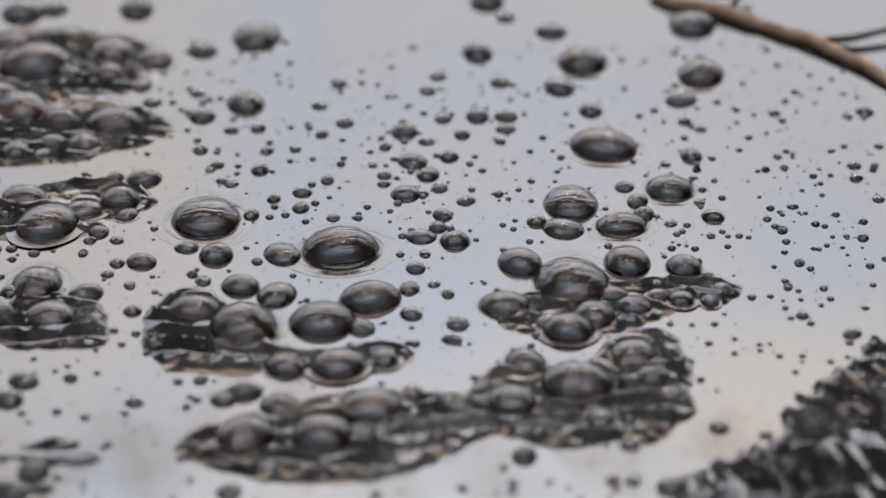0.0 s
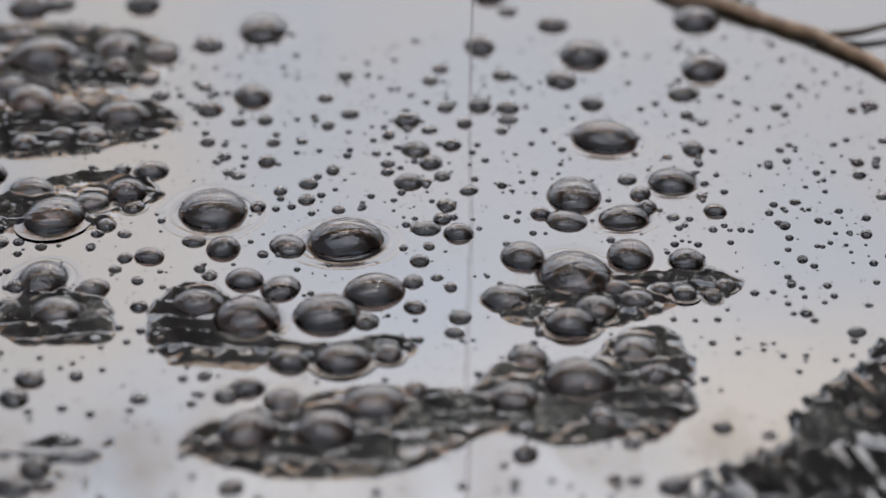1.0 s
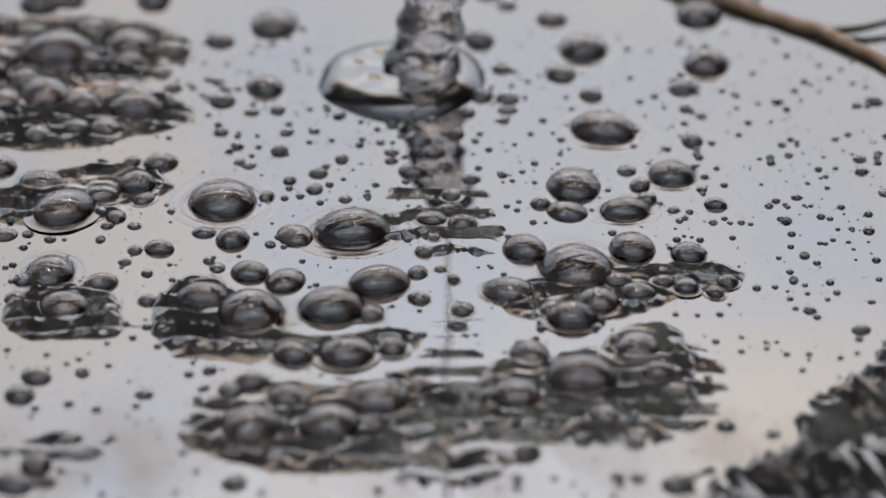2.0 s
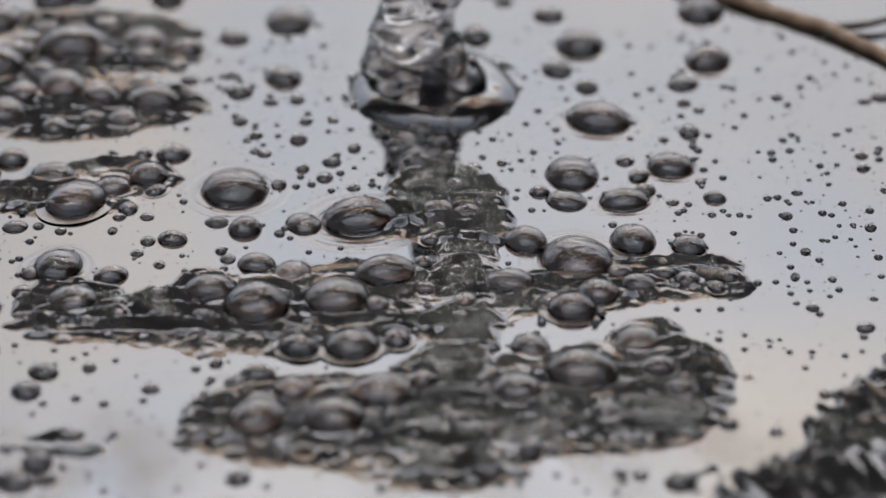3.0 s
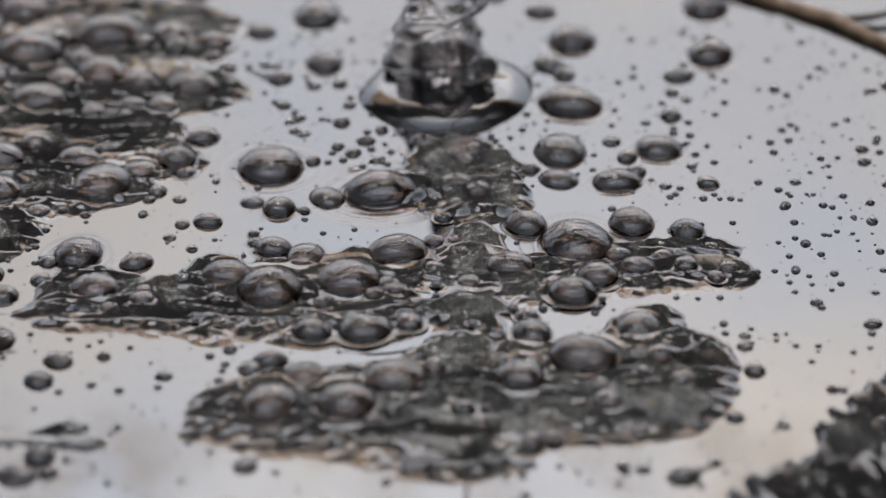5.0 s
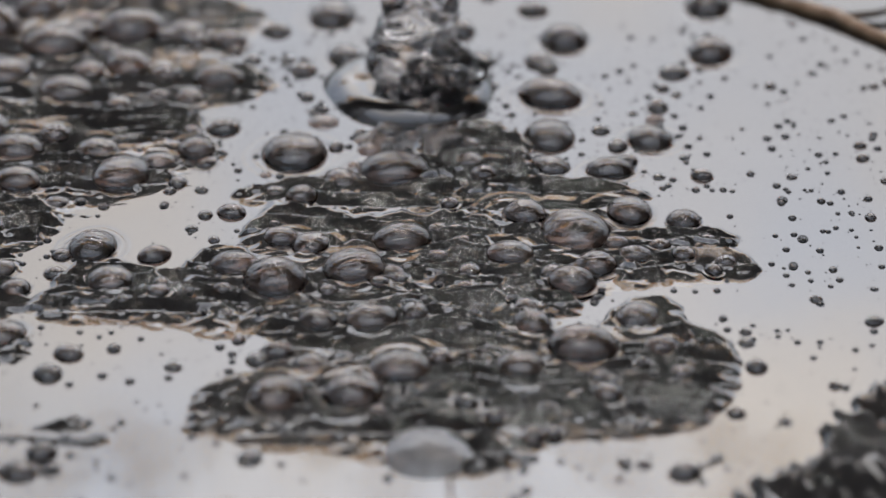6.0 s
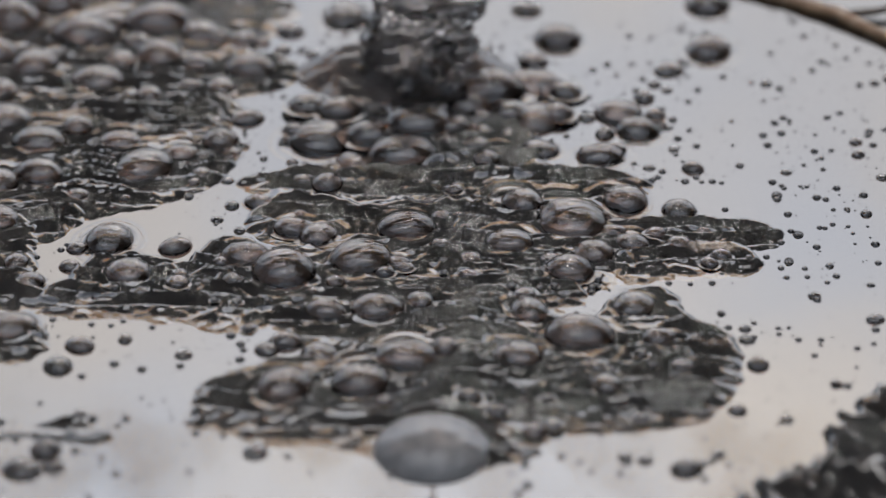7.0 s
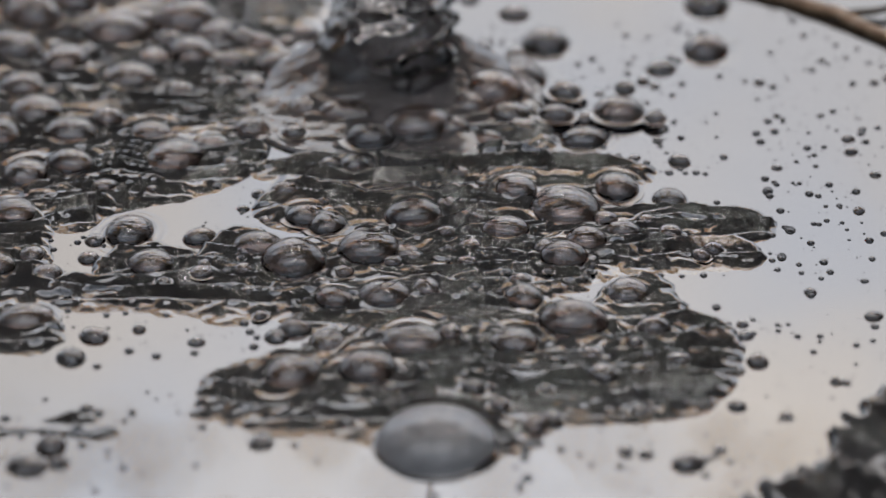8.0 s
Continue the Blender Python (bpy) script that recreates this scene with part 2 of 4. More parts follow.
anchor(-98, -23.5, (1.1, 4.3), (2.1, 8.5), (3.6, 12.4), (6.2, 16.4), (8.4, 19.2), (10.9, 22.2))
anchor(-88, -53.5, (1.9, 0.6), (3.9, 3), (5.7, 6.1), (8.3, 10.1), (10.3, 13.3), (12.9, 17.1))
anchor(37.2, -90.8, (0.2, 1), (0.9, 3.3), (1.6, 5.8), (2.1, 8.1), (2.3, 9.7), (2.3, 11.7))
anchor(-77.3, -77.8, (0.1, 1.6), (0.1, 3), (0.1, 4.2), (0.3, 6), (0.9, 6.7), (1.7, 7.9))
anchor(-83.6, 18.7, (2.1, 6), (5.5, 11.6), (9.6, 17.2), (15.5, 23.6), (20.9, 27.7), (27.9, 32.4))
anchor(44.4, -92.7, (1.3, 0), (2.6, 0), (3, 0), (3.6, 0.8), (4.3, 1.5), (5.4, 2.3))
anchor(-2.2, -82.5, (-0, 0.8), (0.7, 1.4), (1.3, 2.2), (1.6, 3.8), (2.2, 4.5), (2.9, 5.9))
A_XY = np.array([a[:2] for a in ANCHORS])
A_MOVE = np.array([((0, 0),) + a[2] for a in ANCHORS])


def drift(x, y, t):
    """Where a thing that floats at x, y at the start is at t seconds."""
    d2 = ((A_XY - (x, y)) ** 2).sum(1)
    w = np.exp(-d2 / (2 * 11.0 ** 2)) + 2e-4 / (1 + d2 / 400) ** 2
    moves = (A_MOVE * w[:, None, None]).sum(0) / w.sum()
    ts = (0, *TIMES)
    return x + float(np.interp(t, ts, moves[:, 0])), y + float(np.interp(t, ts, moves[:, 1]))


# ---- ground and pool ----
def build_ground():
    verts, faces = [], []
    rings = [0.0, 0.5, 0.9, 1.0, 1.05, 1.12, 1.2, 1.4, 2, 3, 5, 9, 20, 60, 200, 900]
    seg = 64
    for i, r in enumerate(rings):
        for k in range(seg):
            a = 2 * math.pi * k / seg
            n = noise.noise((math.cos(a) * 1.4, math.sin(a) * 1.4, 3.0))
            rr = r * (1 + 0.12 * n) if r < 3 else r
            z = -0.9 if r < 0.95 else -0.5 if r < 1.02 else -0.1 if r < 1.1 else 0.01 if r < 1.15 else 0.05 if r < 1.3 else 0.06
            if r > 1.15:
                z += 0.03 * noise.noise((rr * math.cos(a), rr * math.sin(a), 0))
            verts.append((rr * math.cos(a), rr * math.sin(a), z))
    for i in range(len(rings) - 1):
        for k in range(seg):
            k2 = (k + 1) % seg
            faces.append((i * seg + k, (i + 1) * seg + k, (i + 1) * seg + k2, i * seg + k2))
    tagged(new("ground", mesh_of("ground", verts, faces, SOIL)), "bare dark soil round a pool of oil", "ground", kind="structure")


def build_liquid():
    verts, faces = lathe([(0.02 + 0.06 * i, 0) for i in range(20)], 48)
    tagged(new("oil_pool", mesh_of("oil_pool", verts, faces, OIL)), "still pool of dark glossy oil mirroring a hazy sky", "oil", kind="structure")


build_ground()
build_liquid()

# ---- swells of the liquid ----
SWELLS = []
CENTRES = {}
FLOATS = []


def bubbles(*rows):
    FLOATS.extend(rows)


bubbles((-113.9, 127.7, 5.82), (-105.8, 130, 3.84), (-83.2, 129.8, 4.91), (-49.4, 112.3, 7.2), (-63.2, 104, 3.86), (-105.4, 94.7, 9.09), (-86.6, 103.5, 6.23), (-85.8, 89.8, 4.08), (-113.6, 110.3, 3.74), (-75, 98, 4.71))
bubbles((-105.6, 70.4, 7.1), (-111.7, 78.3, 4.59), (-81.2, 61.5, 6.45), (-73.3, 73.9, 2.57), (-49.7, 72.7, 5.12), (-60.1, 65.9, 3.38), (-52.2, 58.5, 1.81), (-45.7, 59.7, 2.1), (-42.8, 47.7, 1.92), (-35.9, 48.2, 1.38))
bubbles((-54.3, 40.2, 1.63), (-55.9, 38, 1.36), (-43.9, 37.8, 2.3), (-62.3, 78.8, 2.01), (-59, 48, 1.93), (-103.7, 47.6, 3.85), (-95.3, 52.2, 3.46), (-94.8, 64.2, 4.22), (-87.7, 52, 4.15))
bubbles((-26.6, 84.6, 2.17), (-24.4, 62.4, 2.25), (-31.1, 71.8, 1.99), (-29.8, 56.4, 1.81), (-3.9, 80.4, 2.3), (-1.3, 88.6, 2.04), (-9.6, 57.6, 3.35), (0.1, 65.1, 2.54), (4.7, 56.1, 2.09), (15.5, 59.3, 2.38))
bubbles((14, 52.6, 1.52), (-14.1, 49.8, 1.79), (-7.4, 42.1, 3.55), (1.5, 44.4, 2.33), (-1.5, 45.3, 1.1), (-24.6, 40.9, 1.23), (-16.9, 40.3, 1.36), (8.6, 66, 3.1), (15.7, 66, 2.82), (14.6, 85.2, 2.61))
bubbles((9, 102.5, 4.45), (16.9, 124.8, 2.75), (28.8, 115.6, 3.92), (36.2, 96.6, 6.62), (29.7, 82.5, 4.33), (12, 134.7, 4.63), (21.2, 47.4, 0.96), (6.5, 40.9, 1.09), (7.7, 44.7, 0.96), (-4, 52.5, 1.94))
bubbles((-9.6, 52.7, 1.11))
bubbles((66.8, 119.5, 6.67), (66.4, 89.3, 6.41), (60.1, 75.2, 3.86), (60.1, 63.2, 1.69), (63.7, 59.2, 1.68), (82.9, 67.8, 1.56), (105.6, 68.6, 2.27), (101, 66.3, 1.41), (60.1, 44.9, 3.01), (60.9, 38, 1.22))
bubbles((65.1, 43.8, 1.09), (53.5, 40.8, 1.36), (39.1, 49.5, 7.72), (37, 69.1, 3.12), (75.1, 54.8, 1.11), (80.9, 44.7, 1.1), (82, 39.1, 1.22), (94.3, 47.6, 0.96), (106.4, 50.2, 1.38), (99, 39.9, 1.63))
bubbles((72.1, 48.2, 0.96), (73.2, 70.5, 0.99), (77.4, 38, 1.22), (103.2, 38, 1.08))
bubbles((-98.3, 24.5, 5.05), (-91.1, 11, 7.56), (-94.8, 16.1, 2.36), (-83.5, 17.9, 4.21), (-75.5, 22.6, 4.77), (-73.4, 16, 2.89), (-78.1, 34.1, 2.16), (-71.2, 33.1, 4.04), (-85.7, 35.8, 0.95), (-54.8, 13.5, 8.5))
bubbles((-44.5, 15.6, 2.1), (-74.4, 3.8, 1.68), (-80.5, 3.8, 1.55), (-79, 7.5, 2.59), (-73.2, -6.5, 1.9), (-67.8, -6, 3.3), (-74.8, -11.4, 1.51), (-69.3, -16.3, 1.5), (-67.5, -27.2, 2.09), (-58.2, 0.3, 2.56))
bubbles((-51.2, -3.1, 4.08), (-36.3, -2.5, 4.6), (-23.2, -0.7, 8.45), (-33.2, 26.5, 2.27), (-33.2, 19.1, 2.24))
bubbles((-39.7, 23.3, 1.73), (-36.6, 15.8, 1.18), (-50.2, 30.8, 1.74), (-52.7, 32.3, 1.34), (-89.9, -16, 6.25), (-95.1, -18.9, 2.49), (-78.6, -19.9, 3.73), (-85, -29, 5.51), (-75.1, -30, 1.96), (-95.8, -26.8, 2.46))
bubbles((-67.8, 12.4, 0.65), (-41.8, -5.8, 1.27), (-55.9, -11.4, 1.39), (-53.2, -14.4, 2.01), (-54, -26.7, 5.41), (-44.8, -16.8, 4.25), (-36.5, -20.6, 4.72), (-43, -34.1, 7.66), (-97.9, 0, 1.28), (-92.5, -2.1, 1.41))
bubbles((-81.4, -2, 1.28))
bubbles((-26.1, -31.7, 7.32), (-16, -22.1, 6.44), (-17.5, -34.4, 3.04), (-7.4, -17.7, 2.49), (-6.9, -28.5, 2.45), (-2, -15.8, 1.38), (1.1, -20, 1.62), (3.2, -32.5, 2.68), (1.9, -38.8, 2.05), (-6.1, -8.8, 2.28))
bubbles((-9.7, -2.5, 1.15), (-4.1, -2.4, 1.53), (2.7, 3.4, 3.48), (-5, 5.5, 3.36), (-1.2, 9.7, 2.21), (-9.3, 6, 1.16), (-0.1, 15.5, 2.49), (-8.8, 25.7, 3.46), (-4.8, 25.8, 1.47), (-0.8, 28.7, 2.14))
bubbles((-3.6, 35.3, 2.97), (-14, 30.8, 1.61), (-14, 35, 1.76), (-27.5, 32.7, 1.88), (-25.4, 14.3, 1.7), (-17.7, 19.6, 1.06), (-19.6, 16.4, 0.79))
bubbles((5.4, 22.4, 2.12), (13.1, 25.8, 1.33), (15.4, 23.5, 0.8), (6.8, 28.1, 1.07), (13.8, 11, 0.91), (16.7, 13.2, 0.78), (20.7, 22.6, 0.8), (21, 32.3, 1.08), (29.9, 20.8, 7.27), (21.7, 12.3, 2.35))
bubbles((27.7, 9.2, 4.68), (17.3, -6.6, 5.33), (28.5, -15.8, 9.01), (13.4, -24.7, 5.31), (26.8, -34.8, 5.46), (22.5, -31.5, 2.69), (32.6, -28.9, 4.9), (37.4, -20.2, 2.98))
bubbles((53.6, 28, 5.75), (45.6, 22.2, 2.78), (43, 29.2, 2.41), (41.1, 10.4, 5.47), (46.7, 16, 2.63), (60.1, 21.7, 1.46), (60.2, 19.6, 0.79), (62.6, 14.7, 2.62), (65.6, 24, 1.06), (52.6, 11.7, 1.57))
bubbles((56.3, 11, 1.04), (53.6, 6.8, 1.04), (61.3, 6, 1.16), (64.1, 7.9, 0.91), (65.2, 5.8, 0.78), (67.8, 6, 1.03), (69.9, 5.3, 0.78), (64.7, 1.1, 0.9), (57.2, 0.1, 1.03), (41.4, -6.5, 5.84))
bubbles((53.9, -8.2, 4.3), (58.7, -11.9, 1.76), (61.5, -18.2, 2.49), (47.1, -15.2, 2.25), (47.3, -20.6, 2.48), (41.4, -25.2, 3.7), (52.2, -22.2, 2.97), (58.3, -23, 2.23))
bubbles((75.1, 13.9, 1.18), (78, 8.6, 1.3), (81.7, 19.8, 1.32), (86, 11.5, 1.17), (78.4, 17.2, 0.79), (96, 5.1, 1.55), (97.2, 12.6, 1.18), (102.3, 23.3, 1.59), (98.5, 33.6, 1.62), (80.1, -6.3, 1.27))
bubbles((82.3, -8.8, 1.01), (76.3, -16.7, 1.25), (84.1, -17.4, 1.12), (95.8, -7.6, 1.14), (99.7, -4.5, 1.02), (77.3, -1.5, 0.9), (74.2, -8, 0.76), (84.1, 0.1, 0.77), (87.3, 1.6, 0.77), (71.9, -20.8, 0.87))
bubbles((82.6, -24.6, 0.74), (78.5, -22.2, 0.74), (77.9, -29, 1.47))
bubbles((79.4, -32.1, 0.98), (74.6, -25.8, 0.86), (92.4, -25.8, 0.74), (87.7, -36.5, 2.06), (49, -32.4, 0.85), (53.7, -32.8, 0.73), (61.1, -28.3, 0.61), (89.7, 31, 0.81), (92.6, 35.2, 0.81), (89.3, 25.4, 0.8))
bubbles((88, 10.5, 0.91), (71.1, -45.3, 0.84), (73.7, -51.5, 0.83), (81.6, -47.5, 0.83), (85.4, -45.7, 0.72), (75.9, -45.3, 0.84), (67.2, -43, 0.72), (61.7, -44.2, 0.84), (62.3, -38.5, 0.72), (76.2, -61.6, 1.39))
bubbles((64.9, -75, 1.48), (55.7, -72.5, 1.94), (53.6, -54.5, 1.06))
bubbles((-87.2, -54.9, 3.17), (-89.3, -62, 3.25), (-77.6, -53.8, 1.65), (-63.3, -63.2, 1.85), (-72.8, -68.5, 1.15), (-78.8, -66.4, 1.15), (-76.9, -77, 1.47), (-55.1, -55.2, 1.17), (-50.4, -54.6, 1.65), (-45.2, -61.9, 2.79))
bubbles((-41.1, -59.3, 3.5), (-33.4, -64.2, 4.16), (-39.6, -74.9, 6.36), (-24.3, -74.9, 6.25), (-14.9, -64.6, 6.36), (-6.3, -60.2, 2.8), (-41.6, -94.3, 2.64), (-33.1, -49.7, 4.27), (-21.8, -48.8, 5.7), (-12.4, -46.2, 3.34))
bubbles((-68.4, -40.8, 0.96), (-62.7, -44.2, 0.96), (-86.3, -46.4, 0.83), (-73.6, -43, 0.72), (-52.5, -64.7, 1.16), (-80.5, -87.6, 3.33), (-84, -94, 3.85), (-78, -93.1, 1.98))
bubbles((17.3, -48.2, 4.75), (14, -62.3, 5.22), (27.7, -56.3, 7.27), (40.2, -44.3, 5.02), (6.6, -53.7, 1.06), (-5.9, -40.4, 1.2), (31.7, -69.3, 3.44), (43.7, -53.5, 3.53), (46.7, -59.7, 2.56), (16.2, -82.2, 2.8))
bubbles((13.7, -91.6, 1.1), (-13, -95.4, 1.1), (37.4, -78.1, 1.92), (44.7, -92.9, 3.08), (37.1, -91.1, 1.55), (51.2, -87.8, 1.33), (33.3, -90.7, 1.44))
bubbles((-103.8, -48.5, 5.94), (-102.7, -33.3, 3.65), (-105.9, -25.1, 3.21), (-117.5, 24.2, 6.65), (-114.7, 8.2, 5.84), (-114, -7.2, 5.71), (-126.8, 112.9, 7.51), (-125.3, 82.2, 8.65), (-119.5, 55.9, 6.95), (-137.7, 98.8, 8.85))
bubbles((-127.8, 36.8, 6.77), (-113, -30.1, 4.89), (-123.1, 4.3, 5.81), (-133.3, 66.6, 7.06), (-109.4, 31.7, 4.03), (-103, -0.3, 2.82), (-120, 89.4, 5.82), (-135.5, 120.2, 6.82), (-140.7, 75.9, 7.86), (-150.8, 112.9, 7.51))
bubbles((-115, 67.1, 4.8), (-136, 51.6, 6.22), (-96.7, 89.9, 3.79), (-77.1, 83.5, 2.89), (-134.5, 23, 5.97), (-98.3, 113.9, 3.61))

def grown(t, t0, t1):
    """How far a swell has lifted, from 0 to 1."""
    if t1 <= 0:
        return 1.0
    g = min(1.0, max(0.0, (t - t0) / (t1 - t0)))
    return g * g * (3 - 2 * g)


def shift(x, y, ref, t):
    """How far the surface that is at x, y at the time ref has gone by t."""
    sx, sy = x, y
    for _ in range(6):
        px, py = drift(sx, sy, ref)
        sx, sy = sx + x - px, sy + y - py
    px, py = drift(sx, sy, t)
    return px - x, py - y


def inside(x, y, blobs, soft=3.0):
    """Depth inside a union of ellipses that melt into one another, in millimetres; arrays."""
    total = np.zeros_like(x)
    for cx, cy, rx, ry in blobs:
        q = (1 - np.hypot((x - cx) / rx, (y - cy) / ry)) * min(rx, ry)
        total = total + np.exp(np.clip(q / soft, -30, 30))
    return soft * np.log(np.maximum(total, 1e-12))


def rough_of(x, y, sx, sy, seed):
    """Noise over arrays of places, stretched by sx and sy millimetres."""
    return np.array([noise.noise((p / sx, q / sy, seed)) for p, q in zip(x.ravel().tolist(), y.ravel().tolist())]).reshape(x.shape)


def level(x, y, t):
    """Height of the surface at x, y and t, millimetres."""
    z = 0.0
    for i, (cx, cy, blobs, ref, t0, t1, drop, follow) in enumerate(SWELLS):
        if (i, t) not in CENTRES:
            CENTRES[i, t] = tuple(follow * q for q in shift(cx, cy, ref, t))
        dx, dy = CENTRES[i, t]
        m = float(inside(np.array([x - dx]), np.array([y - dy]), blobs)[0]) / 5
        if m > 0:
            g = grown(t, t0, t1)
            z = max(z, 0.95 * min(1.0, m) - 1.4 * drop * (1 - g))
    return z


def swell(ref, t0, t1, *blobs, steep=12.0, pitch=6.5, edge=5.0, soft=3.0, side=0.6, grain=0.0, follow=1.0, rows=None, ruck=1.0, fringe=0.0, label="low swell of dark oil wrinkled into overlapping folds"):
    """A patch of the pool ruffled into folds that rise away from the eye and drop steeply behind; it lifts out of the pool."""
    w = [q[2] * q[3] for q in blobs]
    cx, cy = sum(q[0] * k for q, k in zip(blobs, w)) / sum(w), sum(q[1] * k for q, k in zip(blobs, w)) / sum(w)
    tall = math.tan(radians(steep)) * pitch * 0.86
    drop = 1.3 * tall + 0.7
    if rows is None:
        SWELLS.append((cx, cy, blobs, ref, t0, t1, drop, follow))
    x0, x1 = min(q[0] - q[2] for q in blobs) - 6, max(q[0] + q[2] for q in blobs) + 6
    y0, y1 = min(q[1] - q[3] for q in blobs) - 6, max(q[1] + q[3] for q in blobs) + 6
    step = 1.0 if cy < 45 else 1.6
    nx, ny = int((x1 - x0) / (0.7 * step)), int((y1 - y0) / (0.42 * step))
    x, y = np.meshgrid(np.linspace(x0, x1, nx), np.linspace(y0, y1, ny), indexing="ij")
    seed = cx * 0.37 + cy * 0.11
    deep = inside(x, y, blobs, soft) + 2.2 * rough_of(x, y, 11, 11, seed) + 0.9 * rough_of(x, y, 3.5, 3.5, seed)
    ca, sa = math.cos(radians(grain)), math.sin(radians(grain))
    comb = fringe * rough_of(x * ca - y * sa, x * sa + y * ca, 2.4, 17, seed + 13) if fringe else 0.0
    deep = deep + 4.0 * comb
    m = np.clip(deep / 3, 0, 1)
    m = m * m * (3 - 2 * m)
    # the folds bend round the bubbles that float among them
    bend = 4.5 * rough_of(x, y, 26, 26, seed + 3) + 1.0 * rough_of(x, y, 8, 8, seed + 5)
    ring = np.zeros_like(x)
    for bx, by, r in FLOATS:
        if r > 3.4 and x0 - 9 < bx < x1 + 9 and y0 - 30 < by < y1 + 9:
            px, py = drift(bx, by, ref)
            q = np.hypot(x - px, y - py) / r
            bend = bend + 0.35 * r * np.exp(-((q - 0.9) / 0.8) ** 2)
            ring = ring + 0.016 * r * np.sin(10 * q + bx) * np.clip(2.1 - q, 0, 1)
    phase = (y + bend) / pitch
    f = phase - np.floor(phase)
    fold = np.where(f < 0.86, f / 0.86, (1 - f) / 0.14)
    streak = 0.30 * comb + 0.034 * rough_of(x * ca - y * sa, x * sa + y * ca, 1.4, 9, seed + 7) + 0.035 * rough_of(x, y, 4.0, 8.0, seed + 9)
    # it eases up out of the pool on the near side and falls away steeply behind
    up, across = np.gradient(deep, axis=1) / (y[0, 1] - y[0, 0]), np.gradient(deep, axis=0) / (x[1, 0] - x[0, 0])
    soft_edge = 0.4 + (edge - 0.4) * np.clip(up, 0, 1)
    rise = (math.tan(radians(steep)) + 3 * np.clip(-up, 0, 1) + side * np.abs(across)) * np.maximum(deep, 0) ** 2 / (np.maximum(deep, 0) + soft_edge)
    top = 0.3 + tall * fold * (1 + 0.25 * rough_of(x, y, 14, 14, seed + 11)) + ring
    z = np.minimum(rise, top) + m * ruck * streak - 0.03 + 0.5 * np.minimum(deep, 0)
    keep = deep > -2.0
    use = keep[:-1, :-1] & keep[1:, :-1] & keep[1:, 1:] & keep[:-1, 1:]
    idx = np.arange(nx * ny).reshape(nx, ny)
    quads = np.stack([idx[:-1, :-1], idx[1:, :-1], idx[1:, 1:], idx[:-1, 1:]], -1)
    # the steep backs of the folds have corners of their own, so that the crests stay sharp
    row = np.floor(phase) + (f >= 0.86) * 0.5
    low = row[:-1, :-1]
    front = (low == np.floor(low)) & (low == row[1:, :-1]) & (low == row[1:, 1:]) & (low == row[:-1, 1:])
    verts, faces = [], []
    for some in (use & front, use & ~front):
        kept, packed = np.unique(quads[some], return_inverse=True)
        faces += (packed.reshape(-1, 4) + len(verts)).tolist()
        verts += (np.stack([x.ravel() - cx, y.ravel() - cy, z.ravel()], 1)[kept] * MM).tolist()
    ob = tagged(new("oil_swell", mesh_of("oil_swell", verts, faces, RUCKED)), label, "oil swell", "swells on the pool")
    if rows is None:
        rows = []
        for t in (0, 0.75, 1.5, 2.25, 3, 3.75, 4.5, 5.25, 6, 7, 8):
            dx, dy = (follow * q for q in shift(cx, cy, ref, t))
            rows.append((t, dx, dy, -1.4 * drop * (1 - grown(t, t0, t1))))
    # the near side comes up first
    tip = math.degrees(math.atan(0.5 * drop / max(cy - y0, y1 - cy)))
    MOVERS.append((ob, [(t, pose((cx + dx) * MM, (cy + dy) * MM, dz * MM, tip * dz / (1.4 * drop))) for t, dx, dy, dz in rows]))


# near the eye
swell(0, 0, 0, (-25.2, -80.7, 22.5, 11.4), (-37.6, -79.8, 12.4, 8.3), (-16.5, -69.7, 12.6, 10.3), (-5.0, -69.7, 12.6, 8.2), (6.4, -70.7, 9.2, 5.7), steep=9.5)
swell(0, 0, 0, (24.9, -66.6, 20.7, 12.8), (39.3, -58.2, 9.9, 17.5), (45.3, -47.3, 5.4, 8.8), (17.1, -58.2, 9.3, 10.7), steep=9.5)
swell(4, 0.1, 2.8, (-16.4, -73.8, 34.1, 12.5), (-37.1, -69.7, 14.9, 10.3), (-26.1, -59.3, 16.3, 8.9), (1.9, -58.2, 12.9, 19.2), (24.8, -68.7, 27.6, 12.8), (40.3, -60.3, 17.5, 18.0), (51.7, -49.5, 8.9, 13.6), (2.0, -86.0, 14.0, 8.0), (32.7, -49.5, 17.8, 8.8), edge=11, steep=11)
